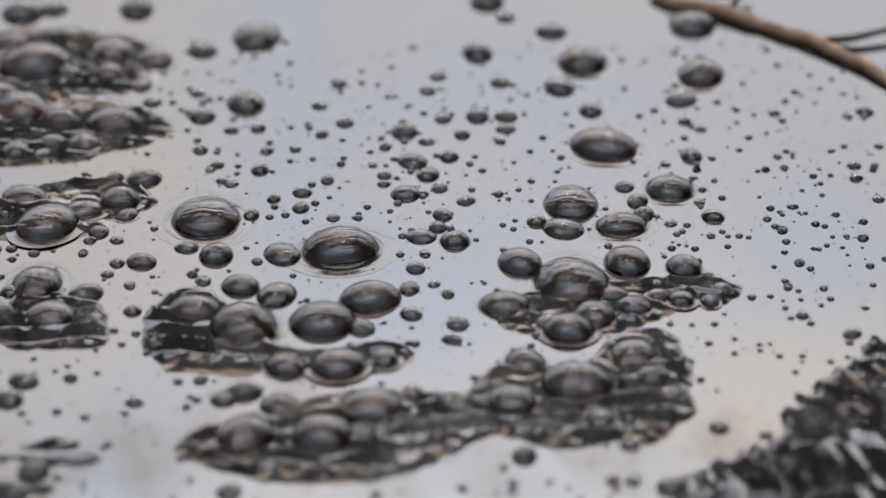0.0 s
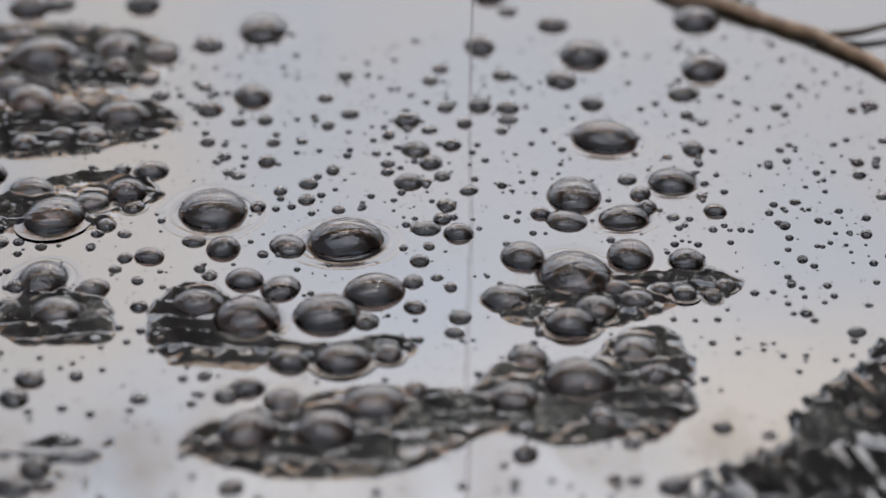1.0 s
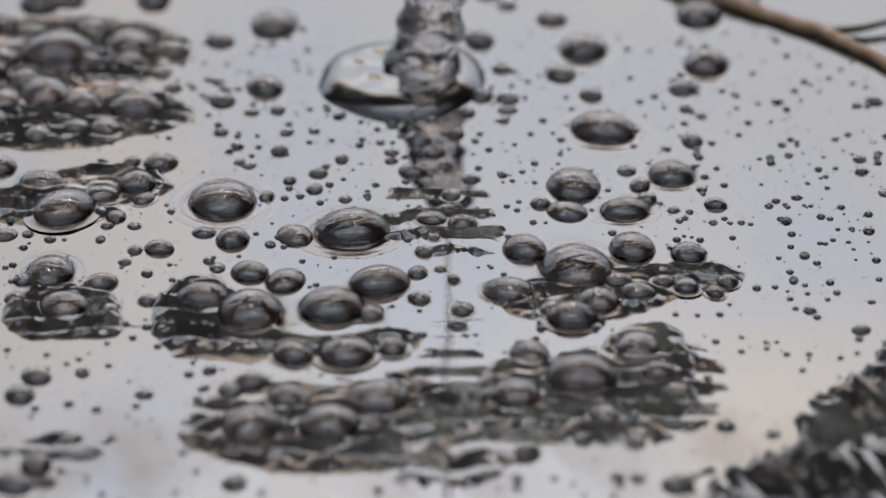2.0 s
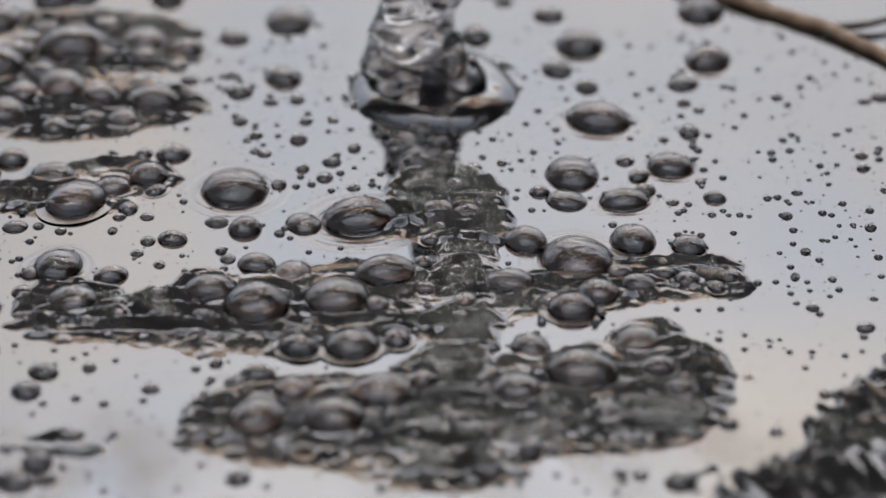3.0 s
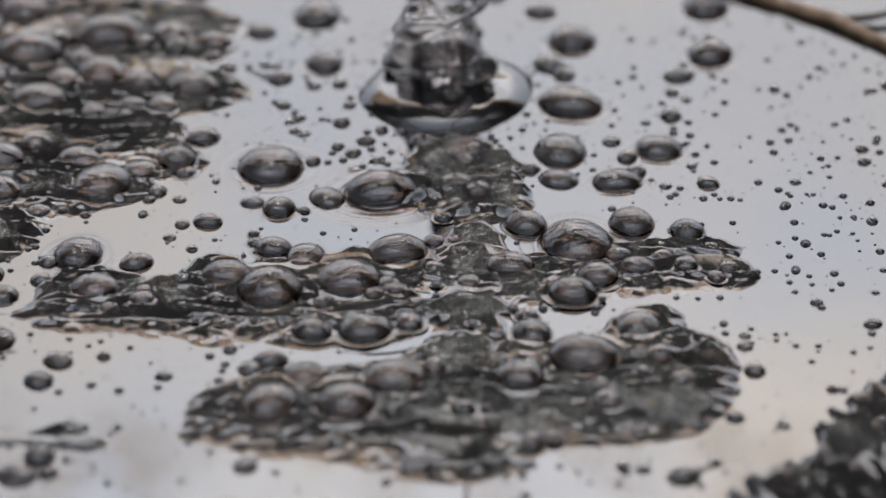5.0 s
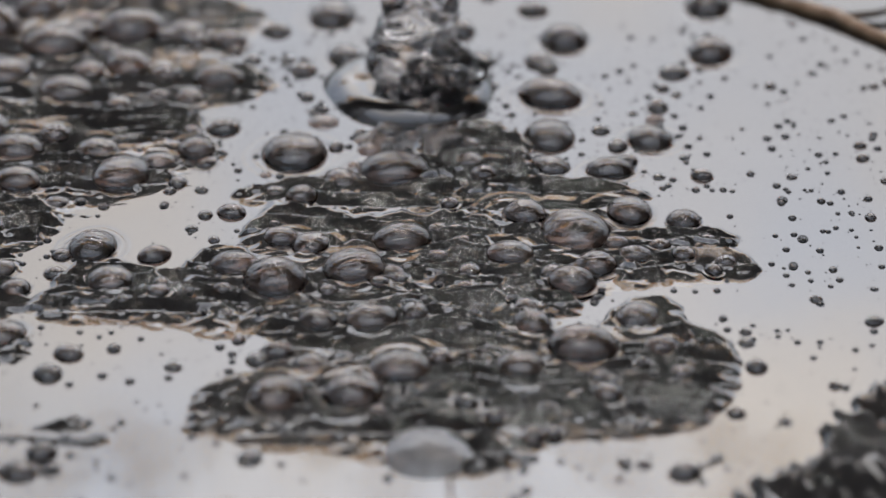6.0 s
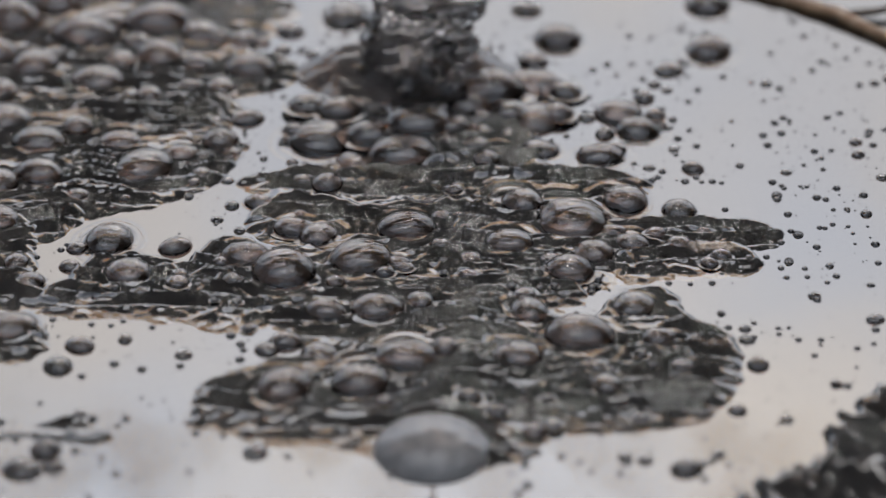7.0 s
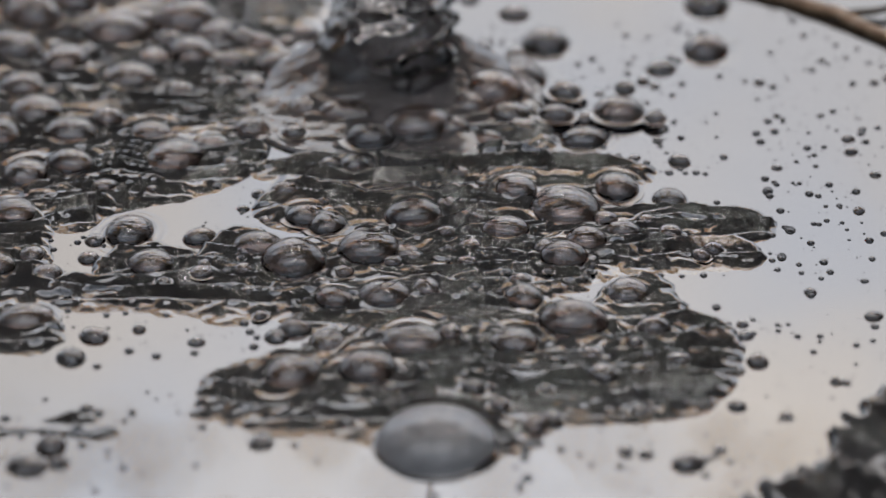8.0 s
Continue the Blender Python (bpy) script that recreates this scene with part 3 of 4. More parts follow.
# the middle of the pool
swell(0, 0, 0, (-52.4, -38.4, 10.6, 13.2), (-42.3, -44.7, 8.4, 7.6), (-55.6, -29.2, 6.1, 9.4), (-21.9, -47.8, 11.9, 5.7), (-11.2, -44.0, 3.0, 4.0))
swell(0, 0, 0, (26.5, -29.2, 12.9, 9.4), (36.5, -25.6, 8.6, 9.5), (50.5, -19.6, 9.9, 6.3), (59.8, -20.1, 3.7, 3.4), (20.3, -29.2, 8.6, 4.2))
swell(0, 0, 0, (-83.5, -35.6, 10.7, 6.4), (-88.9, -28.0, 6.1, 8.5), (-77.5, -30.3, 4.9, 7.9))
swell(4, 0.7, 3.2, (-63.9, -32.0, 22.0, 7.9), (-80.1, -29.6, 9.8, 5.6), (-40.8, -31.5, 23.2, 12.1), (-22.5, -31.5, 22.0, 12.8), (-18.0, -14.8, 16.3, 12.3), (5.8, -9.8, 7.6, 22.4), (5.6, -36.1, 7.3, 11.5), (21.9, -18.4, 15.0, 9.7), (39.7, -13.6, 17.6, 10.8), (54.8, -12.8, 11.3, 8.9), (63.4, -14.8, 4.4, 4.4), (-39, -21, 16, 12), (-60, -24, 12, 8), edge=11, steep=11, follow=0.6)
swell(8, 4.3, 5.6, (-0.5, -29.2, 28.2, 15.5), (-20.4, -19.6, 18.7, 14.5), (14.5, -14.8, 18.8, 9.8), (-38, -9, 12, 9), steep=11)
swell(8, 3.0, 7.0, (-90.1, -36.1, 9.1, 10.1), (-91.3, -19.6, 10.6, 5.8), (-100.5, 0.3, 11.5, 23.1))
# round the pour
swell(4, 0.9, 2.6, (2.2, 32.6, 13.5, 14.1), (7.4, 16.0, 11.8, 13.5), (-5.8, 17.4, 12.0, 9.0), steep=13, pitch=10, ruck=0.2)
swell(8, 4.5, 5.8, (-22.2, 36.8, 23.0, 9.7), (2.2, 38.2, 31.2, 9.8), (29.1, 34.0, 21.6, 10.8), (-29.7, 21.4, 13.2, 10.9), (-3.1, 14.7, 32.8, 13.4), (15.0, 4.1, 25.8, 13.0), steep=13)
swell(8, 5.5, 7.4, (58.1, 10.7, 14.3, 7.4), (65.0, 11.2, 9.2, 6.0), (42.0, 2.8, 19.3, 7.8), steep=13)
# the crowded far side
swell(0, 0, 0, (-98.4, 12.0, 18.3, 9.6), (-87.9, 21.4, 15.9, 9.3), (-77.6, 24.2, 8.0, 7.2), steep=13)
swell(0, 0, 0, (-104.6, 94.1, 33.7, 23.5), (-88.6, 58.9, 22.3, 13.7), (-104.0, 49.9, 19.3, 10.7), (-135, 80, 30, 40), steep=14)
swell(6, 1.8, 5.0, (-86.0, 38.2, 23.1, 19.0), (-100.3, 52.9, 20.8, 19.8), (-99.5, 10.7, 11.7, 12.7), (-74.6, 58.9, 16.8, 15.2), (-130, 40, 25, 30), steep=14)
swell(8, 4.5, 7.5, (-62.4, 47.0, 20.6, 20.6), (-80.9, 29.7, 21.4, 14.0), (-64.5, 71.3, 22.7, 15.8), (-71.9, 104.2, 22.3, 24.1), steep=14)
# long ripples in the near corner
for ref_y, mid, reach in ((-79.8, -82.6, 9.3), (-83.9, -77.1, 7.5), (-91.4, -84.4, 6.6)):
    swell(0, 0, 0, (mid, ref_y, reach, 1.2), (mid - 7, ref_y + 1, reach, 0.9), pitch=3.2, edge=0.4, steep=15, soft=0.6, label="narrow dark ripple standing on the oil")
EDGE_DRIFT = ((0, 0, 0, 0), (2, 2.6, -2.2, 0), (4, 5, -4.5, 0), (6, 7, -6, 0), (8, 8.5, -7, 0))
# tilted sheet added in the near right corner, in place of a dark reflection
swell(0, 0, 0, (88.2, -80.7, 19.1, 25.7), (69.6, -96.5, 20.8, 11.2), (99.0, -64.5, 15.0, 23.0), (84.4, -99.8, 35.9, 16.6), (101.3, -90.4, 36.5, 38.3), pitch=16, edge=5, ruck=1.0, steep=13, grain=-27, fringe=1.0,
      rows=EDGE_DRIFT, label="broad swell of oil shaped to stand for a dark reflection")

# ---- bubbles ----
def dome_mesh(seed, flat, seg=40, mat=None):
    """A bubble's skin, springing from a raised rim."""
    prof = [(math.sin(radians(a)), flat * math.cos(radians(a)) - 0.06) for a in (4, 10, 17, 24, 31, 38, 45, 52, 59, 66, 73, 80, 87, 95)]

    def shape(v, ang):
        s = 1 + 0.03 * noise.noise((v.x * 0.9, v.y * 0.9, seed))
        return Vector((v.x * s, v.y * s * (1 + 0.03 * math.sin(seed)), v.z * (1 + 0.05 * noise.noise((v.x, v.y, seed + 7)))))

    return mesh_of("dome", *lathe(prof, seg, shape), mat or SKIN)


def bowl_mesh(seed, depth, seg=40):
    """The hollow of oil inside a bubble."""
    prof = [(0.02 + 0.88 * i / 12, 0.015 + depth * (i / 12) ** 3) for i in range(13)]

    def shape(v, ang):
        s = 1 + 0.04 * noise.noise((v.x, v.y, seed))
        return Vector((v.x * s, v.y * s, v.z + 0.03 * noise.noise((v.x * 2, v.y * 2, seed))))

    return mesh_of("bowl", *lathe(prof, seg, shape), BOWL)


def collar_mesh(seed, height, reach, seg=40):
    prof = [(0.95 + reach * i / 12, height * math.exp(-3.7 * i / 12) - 0.012 - 0.02 * i / 12) for i in range(13)]

    def shape(v, ang):
        s = 1 + 0.05 * noise.noise((math.cos(ang), math.sin(ang), seed))
        return Vector((v.x * s, v.y * s, v.z))

    return mesh_of("collar", *lathe(prof, seg, shape, False), OIL)


def ripple_mesh(seed, seg=48):
    prof = [(1.12 + 0.9 * i / 24, 0.006 * math.sin(2 * math.pi * i / 24 * 2.4 + seed) * (1 - i / 24) + 0.006 - 0.012 * i / 24) for i in range(25)]

    def shape(v, ang):
        s = 1 + 0.07 * noise.noise((math.cos(ang), math.sin(ang), seed))
        return Vector((v.x * s, v.y * s, v.z))

    return mesh_of("ripple", *lathe(prof, seg, shape, False), OIL)


RIPPLES = [ripple_mesh(1.3 * i) for i in range(3)]
DOMES = [dome_mesh(3.1 * i, f) for i, f in enumerate((0.62, 0.55, 0.68, 0.50, 0.60))]
COLLARS = [collar_mesh(2.3 * i, h, w) for i, (h, w) in enumerate(((0.035, 0.34), (0.03, 0.3), (0.065, 0.4)))]
SMALL_DOME = dome_mesh(1.7, 0.78, 16, FILM)
BOWLS = [bowl_mesh(1.9 * i, d) for i, d in enumerate((0.10, 0.08, 0.12))]
SMALL_COLLAR = collar_mesh(0.6, 0.05, 0.3, 14)
count = [0]


PINHEAD = 1.25


def build_bubbles():
    for x, y, r in FLOATS:
        if r < PINHEAD:
            continue
        i = count[0]
        count[0] += 1
        ob = new("bubble")
        big = r > 3.2
        part("dome", DOMES[i % 5] if r > 1.3 else SMALL_DOME, ob)
        if r > 1.3:
            part("bowl", BOWLS[i % 3], ob, "dark hollow of oil inside the bubble")
        part("collar", COLLARS[i % 3] if r > 1.3 else SMALL_COLLAR, ob, "smooth ring of oil drawn up round the bubble")
        if r > 5 and max(level(*drift(x, y, t), t) for t in (0, 1.5, 3, 4, 5, 6, 7, 8)) < 0.3:
            part("ripple", RIPPLES[i % 3], ob, "faint rings standing in the oil round the bubble")
        ob.scale = (r * MM * (1 + 0.10 * math.sin(i * 1.7)), r * MM * (1 - 0.10 * math.sin(i * 1.7)), r * MM * (1 + 0.07 * math.sin(i * 2.9)))
        what = "large dark glossy bubble domed up from the oil" if r > 5 else "dark glossy bubble floating on the oil" if big else "small dark bubble resting on the oil"
        tagged(ob, what, "bubble", "bubbles on the pool")
        turn = (i * 47) % 60 - 30
        rows_ = []
        for t in (0, *TIMES):
            px, py = drift(x, y, t)
            up = level(px, py, t) * 0.65
            rows_.append((t, pose(px * MM, (py - 1.7 * up) * MM, up * MM, 0, 0, turn)))
        MOVERS.append((ob, rows_))


build_bubbles()


def rising_bubble(x, y, r, low):
    """A large bubble that swells up out of the oil."""
    ob = tagged(new("bubble"), "large grey bubble swelling up out of the oil", "bubble", "bubbles on the pool")
    ob.scale = (r * MM,) * 3
    part("dome", dome_mesh(0.5, 0.5, 48, CLOUDY), ob, "cloudy grey skin")
    part("bowl", BOWLS[0], ob, "dark hollow of oil inside the bubble")
    part("collar", COLLARS[2], ob, "smooth ring of oil drawn up round the bubble")
    rows = []
    for t, deep in ((0, 0.86), (1.5, 0.83), (3, 0.75), (4.5, 0.68), (5.2, 0.6), (6, 0.45), (6.5, 0.28), (7, 0.12), (8, 0.0)):
        px, py = drift(x, y, t)
        rows.append((t, pose(px * MM, py * MM, low * deep * MM)))
    MOVERS.append((ob, rows))


rising_bubble(-5.2, -87, 12.4, -7.4)


def late_beads(x, y, a, d, t0, t1, n, largest=2.8):
    """Small bubbles that come up among the others while a swell lifts."""
    rng = random.Random(int(x * 7 + y * 3 + n))
    for k in range(n):
        ang, q = rng.uniform(0, 2 * math.pi), math.sqrt(rng.random())
        bx, by, r = x + a * q * math.cos(ang), y + d * q * math.sin(ang), 0.9 + (largest - 0.9) * rng.random() ** 2
        ob = tagged(new("bubble"), "small dark bubble breaking through the oil", "bubble", "bubbles on the pool")
        part("dome", DOMES[k % 5] if r > 1.3 else SMALL_DOME, ob)
        if r > 1.3:
            part("bowl", BOWLS[k % 3], ob, "dark hollow of oil inside the bubble")
        part("collar", COLLARS[k % 3], ob, "smooth ring of oil drawn up round the bubble")
        ob.scale = (r * MM,) * 3
        rows = []
        for t in (0, 1.5, 3, 4.5, 6, 7, 8):
            px, py = drift(bx, by, t)
            up = level(px, py, t)
            g = grown(t, t0 + 0.1 * k / n, t1)
            rows.append((t, pose(px * MM, (py - 1.7 * up) * MM, (up * 0.95 - r * 1.0 * (1 - g)) * MM)))
        MOVERS.append((ob, rows))


late_beads(-10, -42, 48, 9, 1.5, 4.5, 20)
late_beads(6, -72, 42, 10, 1, 4, 18)
late_beads(48, -50, 16, 14, 1, 5, 9)
late_beads(-60, -36, 22, 8, 1, 4, 8)
late_beads(-6, 14, 26, 12, 5, 7.5, 12, 4.5)
late_beads(-48, 22, 30, 22, 3, 7, 12, 4.5)

def surfacing(x, y, r, k):
    """A bubble that comes up round the foot of the stream towards the end."""
    ob = tagged(new("bubble"), "dark glossy bubble crowding round the stream's foot", "bubble", "bubbles on the pool")
    part("dome", DOMES[k % 5], ob)
    part("bowl", BOWLS[k % 3], ob, "dark hollow of oil inside the bubble")
    part("collar", COLLARS[k % 3], ob, "smooth ring of oil drawn up round the bubble")
    ob.scale = (r * MM, r * MM * 0.92, r * MM)
    t0 = 5.2 + 0.12 * (k % 7)
    rows = [(0, pose(x * MM, (y + 4) * MM, -1.3 * r * MM))]
    for t, g in ((t0, 0.0), (t0 + 0.8, 0.6), (t0 + 1.5, 1.0)):
        rows.append((t, pose(x * MM, (y + 1.2 * (8 - t)) * MM, (1.5 - (1.3 * r + 1.5) * (1 - g)) * MM, 0, 0, 25 * math.sin(k))))
    rows.append((8, pose(x * MM, y * MM, 1.5 * MM, 0, 0, 25 * math.sin(k) + 4)))
    MOVERS.append((ob, rows))


for k, (x, y, r) in enumerate(((-17.8, 51.6, 6.2), (-6.1, 58.8, 8.7), (12.3, 75.9, 8.9), (16.6, 65.2, 5.4), (28.3, 64.1, 4.5), (30.9, 76.9, 4.3), (43.9, 66.2, 6.5), (52.7, 62.0, 2.8), (-33.8, 68.5, 5.1), (-25.9, 65.1, 5.6), (-36.6, 54.3, 3.1), (2.2, 57.9, 4.7), (6.5, 68.2, 5.7))):
    surfacing(x, y, r, k)


# ---- specks of froth, patch by patch ----
def froth(cx, cy, half_x, half_y, n):
    rng = random.Random(int(cx * 13 + cy * 7))
    verts, faces = [], []
    spots = [(rng.uniform(-half_x, half_x), rng.uniform(-half_y, half_y), 0.18 + 1.0 * rng.random() ** 4.5) for _ in range(n)]
    spots += [(x - cx, y - cy, r) for x, y, r in FLOATS if r < PINHEAD and abs(x - cx) <= half_x and abs(y - cy) <= half_y]
    for x, y, r in spots:
        z0 = level(cx + x, cy + y, 0)
        v, f = lathe([(math.sin(radians(a)), 0.8 * math.cos(radians(a)) - 0.15) for a in (20, 45, 70, 90)] + [(1.1, -0.2)], 8)
        o = len(verts)
        verts += [Vector((x + q.x * r, y + q.y * r, z0 + q.z * r)) * MM for q in v]
        faces += [tuple(o + k for k in g) for g in f]
    ob = tagged(new("froth", mesh_of("froth", verts, faces, FILM)), "scatter of pinhead bubbles across the oil", "froth", kind="stuff")
    MOVERS.append((ob, [(t, pose(*[c * MM for c in drift(cx, cy, t)], 0)) for t in (0, *TIMES)]))


for gx in range(7):
    for gy in range(6):
        froth(-100 + gx * 32, -88 + gy * 36, 16, 18, 50 if gy < 3 else 80)


# ---- twig ----
def build_twig():
    ob = tagged(new("twig"), "thin wet brown twig lying across the oil", "twig")
    pts = [(-30, 34, 0.6), (-25, 29.5, 1.0), (-13, 22.5, 1.4), (-2, 12.5, 1.0), (10, 4.5, 1.4), (19, -7, 1.0), (26, -19, 1.0), (34, -40, 0.6), (41, -66, 0)]
    fine = []
    for i in range(len(pts) - 1):
        for k in range(6):
            q = Vector(pts[i]).lerp(Vector(pts[i + 1]), k / 6)
            fine.append(q + Vector((noise.noise(q * 0.1), noise.noise(q * 0.1 + Vector((9, 0, 0))), 0.3 * noise.noise(q * 0.2))) * 1.6)
    part("stem", mesh_of("stem", *tube([q * MM for q in fine], [(1.9 - 0.4 * i / len(fine) + 0.4 * noise.noise(q * 0.3)) * MM for i, q in enumerate(fine)], 10), TWIG), ob)
    for base, tip in (((-11, 21.5, 1.2), (-3, 42, 7)), ((12, 2.5, 1.2), (36, 9, 3))):
        side = [Vector(base).lerp(Vector(tip), i / 8) + Vector((0.8 * math.sin(i * 1.1), 0.8 * math.cos(i * 0.9), 0)) for i in range(9)]
        part("side_shoot", mesh_of("side_shoot", *tube([q * MM for q in side], [(1.2 - 0.07 * i) * MM for i in range(9)], 8), BARK), ob, "short dark side shoot")
    x0, y0 = 88, 104
    MOVERS.append((ob, [(t, pose(*[c * MM for c in drift(x0, y0, t)], 0)) for t in (0, *TIMES)]))


build_twig()


def heap_height(u, v, h):
    """Height of a heap that rises gently from its near edge and falls steeply behind; u, v from -1 to 1."""
    w = math.sqrt(max(0.0, 1 - abs(u) ** 3))
    if w < 1e-4 or abs(v) >= w:
        return 0.0
    p = (v + w) / (2 * w)
    q = min(1.4286 * p * p if p < 0.35 else p - 0.175, (1 - p) * 5.0)
    return h * w * max(0.0, q) * min(1.0, 1.8 * (1 - abs(u)) + 0.06)


# ---- the pour ----
def build_pour():
    ob = tagged(new("oil_pour"), "thick folding stream of dark brown oil pouring into the pool", "liquid stream")
    ob.location = (-0.002, 0.080, 0)
    n = 240
    prof = [(1.0, 1.6 * (1 - i / n)) for i in range(n + 1)]

    def rope_shape(v, ang):
        z = v.z * 1000
        r = 0.25 if z < 240 else 0.25 + 0.45 * min(1, (z - 240) / 90)
        if z > 240:
            r *= 1 + 0.2 * noise.noise((math.cos(ang) * 0.8, math.sin(ang) * 0.8, z * 0.05)) + 0.1 * math.sin(z / 5 + ang)
        sway = 1.5 * noise.noise((z * 0.03, 1.5, 0)), 1.5 * noise.noise((z * 0.03, 8.5, 0))
        return Vector((r * math.cos(ang) + sway[0], r * math.sin(ang) + sway[1], z)) * MM

    rope = part("rope", mesh_of("rope", *lathe(prof, 16, rope_shape), POUR), ob, "thin falling rope of oil")
    MOVERS.append((rope, [(0, pose(0.006, 0, 0.5)), (0.7, pose(0.008, -0.005, 0.02)), (1.0, pose(0.009, -0.012, -0.1)), (1.6, pose(0.003, 0.010, -0.2)), (2.4, pose(0.004, 0.011, -0.34)), (3, pose(0.004, 0.011, -0.4)),
                          (4.5, pose(0.009, 0.011, -0.48)), (6, pose(0.004, 0.011, -0.56)), (7, pose(-0.001, 0.011, -0.62)), (8, pose(-0.002, 0.011, -0.68))]))

    def coil_pile(name, radius, height, thick, seed, rows, label, mat=POUR):
        """Rope laid in loops on one another."""
        loops, per = int(height / (thick * 0.95)), 24
        pts, rad = [], []
        for k in range(loops * per + 1):
            f = k / (loops * per)
            ang = 2 * math.pi * k / per + seed
            r = radius * (1.5 - 0.8 * f)
            x = r * math.sin(ang) * (0.75 + 0.4 * noise.noise((f * loops * 0.7, seed, 3)))
            y = r * math.cos(0.71 * ang + 2 * seed) * (0.75 + 0.4 * noise.noise((f * loops * 0.7, seed, 9)))
            z = -4 + height * f + 4.0 * noise.noise((math.cos(ang), math.sin(ang) + f * 7, seed))
            pts.append(Vector((x + 3.0 * noise.noise((f * 9, seed, 0)), y + 2.0 * noise.noise((f * 9, seed, 8)), z)) * MM)
            rad.append(thick * (1 + 0.4 * noise.noise((f * loops * 2.1, seed, 6))) * MM)
        p = part(name, mesh_of(name, *tube(pts, rad, 14), mat), ob, label)
        MOVERS.append((p, rows))

    def column(name, height, top, base, seed, rows, label, mat=POUR, crumple=0.0):
        """Stream thickening into slanting folds as it slows."""
        prof = [(1.0, 1 - i / 90) for i in range(91)]

        def form(v, ang):
            f = v.z
            r = top + (base - top) * (1 - f) ** 1.6
            warp = 2.2 * noise.noise((math.cos(ang), math.sin(ang), f * 4 + seed))
            fold = 0.10 * math.sin(34 * f + 1.0 * ang + 1.6 * warp) + 0.07 * math.sin(67 * f - 2 * ang + 2.5 * warp) + 0.03 * math.sin(110 * f + 3 * ang + 3 * warp) + 0.16 * noise.noise((math.cos(ang) * 0.9, math.sin(ang) * 0.9, f * 3.5 + seed))
            fold += crumple * (0.5 - abs(noise.noise((math.cos(ang) * 2.4 + 0.6 * warp, math.sin(ang) * 2.4, f * 9 + seed))) - 0.5 * abs(noise.noise((math.cos(ang) * 5, math.sin(ang) * 5 + warp, f * 17))))
            r *= 1 + fold
            return Vector((r * math.cos(ang) + 12 * (f - 0.45) + 2.5 * noise.noise((f * 3, seed, 1)), r * math.sin(ang) + 9 + 1.5 * noise.noise((f * 3, seed, 5)), -4 + height * f)) * MM

        p = part(name, mesh_of(name, *lathe(prof, 72, form), mat), ob, label)
        MOVERS.append((p, rows))

    column("coil", 62, 6.8, 12.5, 1.0, [(0, pose(0, 0, -0.08)), (1.1, pose(-0.003, 0.006, -0.060)), (1.5, pose(-0.006, 0.004, -0.048)), (2.2, pose(-0.002, 0, -0.012, 0, 0, 5)), (3, pose(-0.002, 0, 0, 0, 0, 10)),
                                       (4, pose(-0.001, 0, 0.003, 0, 0, -4)), (4.5, pose(0.003, 0, -0.002, 0, 0, -8)), (5.5, pose(0, 0, 0.001, 0, 0, 6)), (6, pose(-0.002, 0, -0.004, 0, 0, 12)), (6.5, pose(-0.002, 0, 0.002, 0, 0, 4)),
                                       (7, pose(-0.007, 0, -0.003, 0, 0, -8)), (7.5, pose(-0.006, 0.002, 0.001, 0, 0, 6)), (8, pose(-0.008, 0, -0.003, 0, 0, 12))], "heaped loops of thick oil")
    coil_pile("inner_coil", 8.5, 14, 3.0, 4.0, [(0, pose(0, 0, -0.08)), (1.1, pose(0.004, 0.004, -0.056)), (1.6, pose(0.003, 0.003, -0.042)), (2.2, pose(0.003, 0, -0.014, 0, 0, -30)), (3, pose(0.002, 0, 0.002, 0, 0, -60)),
                                           (4, pose(0.002, 0, -0.002, 0, 0, -10)), (5, pose(0.004, 0, 0.002, 0, 0, 40)), (6, pose(0.002, 0, 0.003, 0, 0, -20)), (7, pose(-0.002, 0, 0, 0, 0, -80)), (8, pose(-0.005, 0, 0.002, 0, 0, -140))], "loops folding under the stream", CLEAR)

    column("outer_coil", 62, 11.5, 19, 5.0, [(0, pose(-0.006, 0.004, -0.08)), (5.4, pose(-0.006, 0.004, -0.072)), (6.4, pose(-0.007, 0.004, -0.058)), (7, pose(-0.008, 0.003, -0.036, 0, 0, -6)), (7.5, pose(-0.010, 0.002, -0.016, 0, 0, 4)),
                                             (8, pose(-0.010, 0.002, -0.008, 0, 0, 12))], "broad outer folds of the thickened stream", CLEAR, 0.32)

    def mound(name, radius, height, seed, rough, bulge, back, rows, label, mat):
        prof = [(i / 26 + 0.005, 0) for i in range(27)]

        def form(v, ang):
            q = math.hypot(v.x, v.y)
            h = height * (1 - q ** bulge) if q < 1 else 0
            edge = 1 + 0.12 * noise.noise((math.cos(ang) * 1.1, math.sin(ang) * 1.1, seed))
            fold = rough * (noise.noise((v.x * 2.2, v.y * 2.2, seed)) + 0.6 * noise.noise((v.x * 5, v.y * 5, seed)) + 0.25 * math.sin(16 * q + 2 * ang + 2 * noise.noise((v.x * 3, v.y * 3, 4)) + seed)) * min(1, 3 * (1 - q) + 0.15)
            return Vector((v.x * radius * edge, (v.y * edge + back * max(0, 1 - q)) * radius, h + fold * height - 0.6)) * MM

        p = part(name, mesh_of(name, *lathe(prof, 64, form), mat), ob, label)
        MOVERS.append((p, rows))

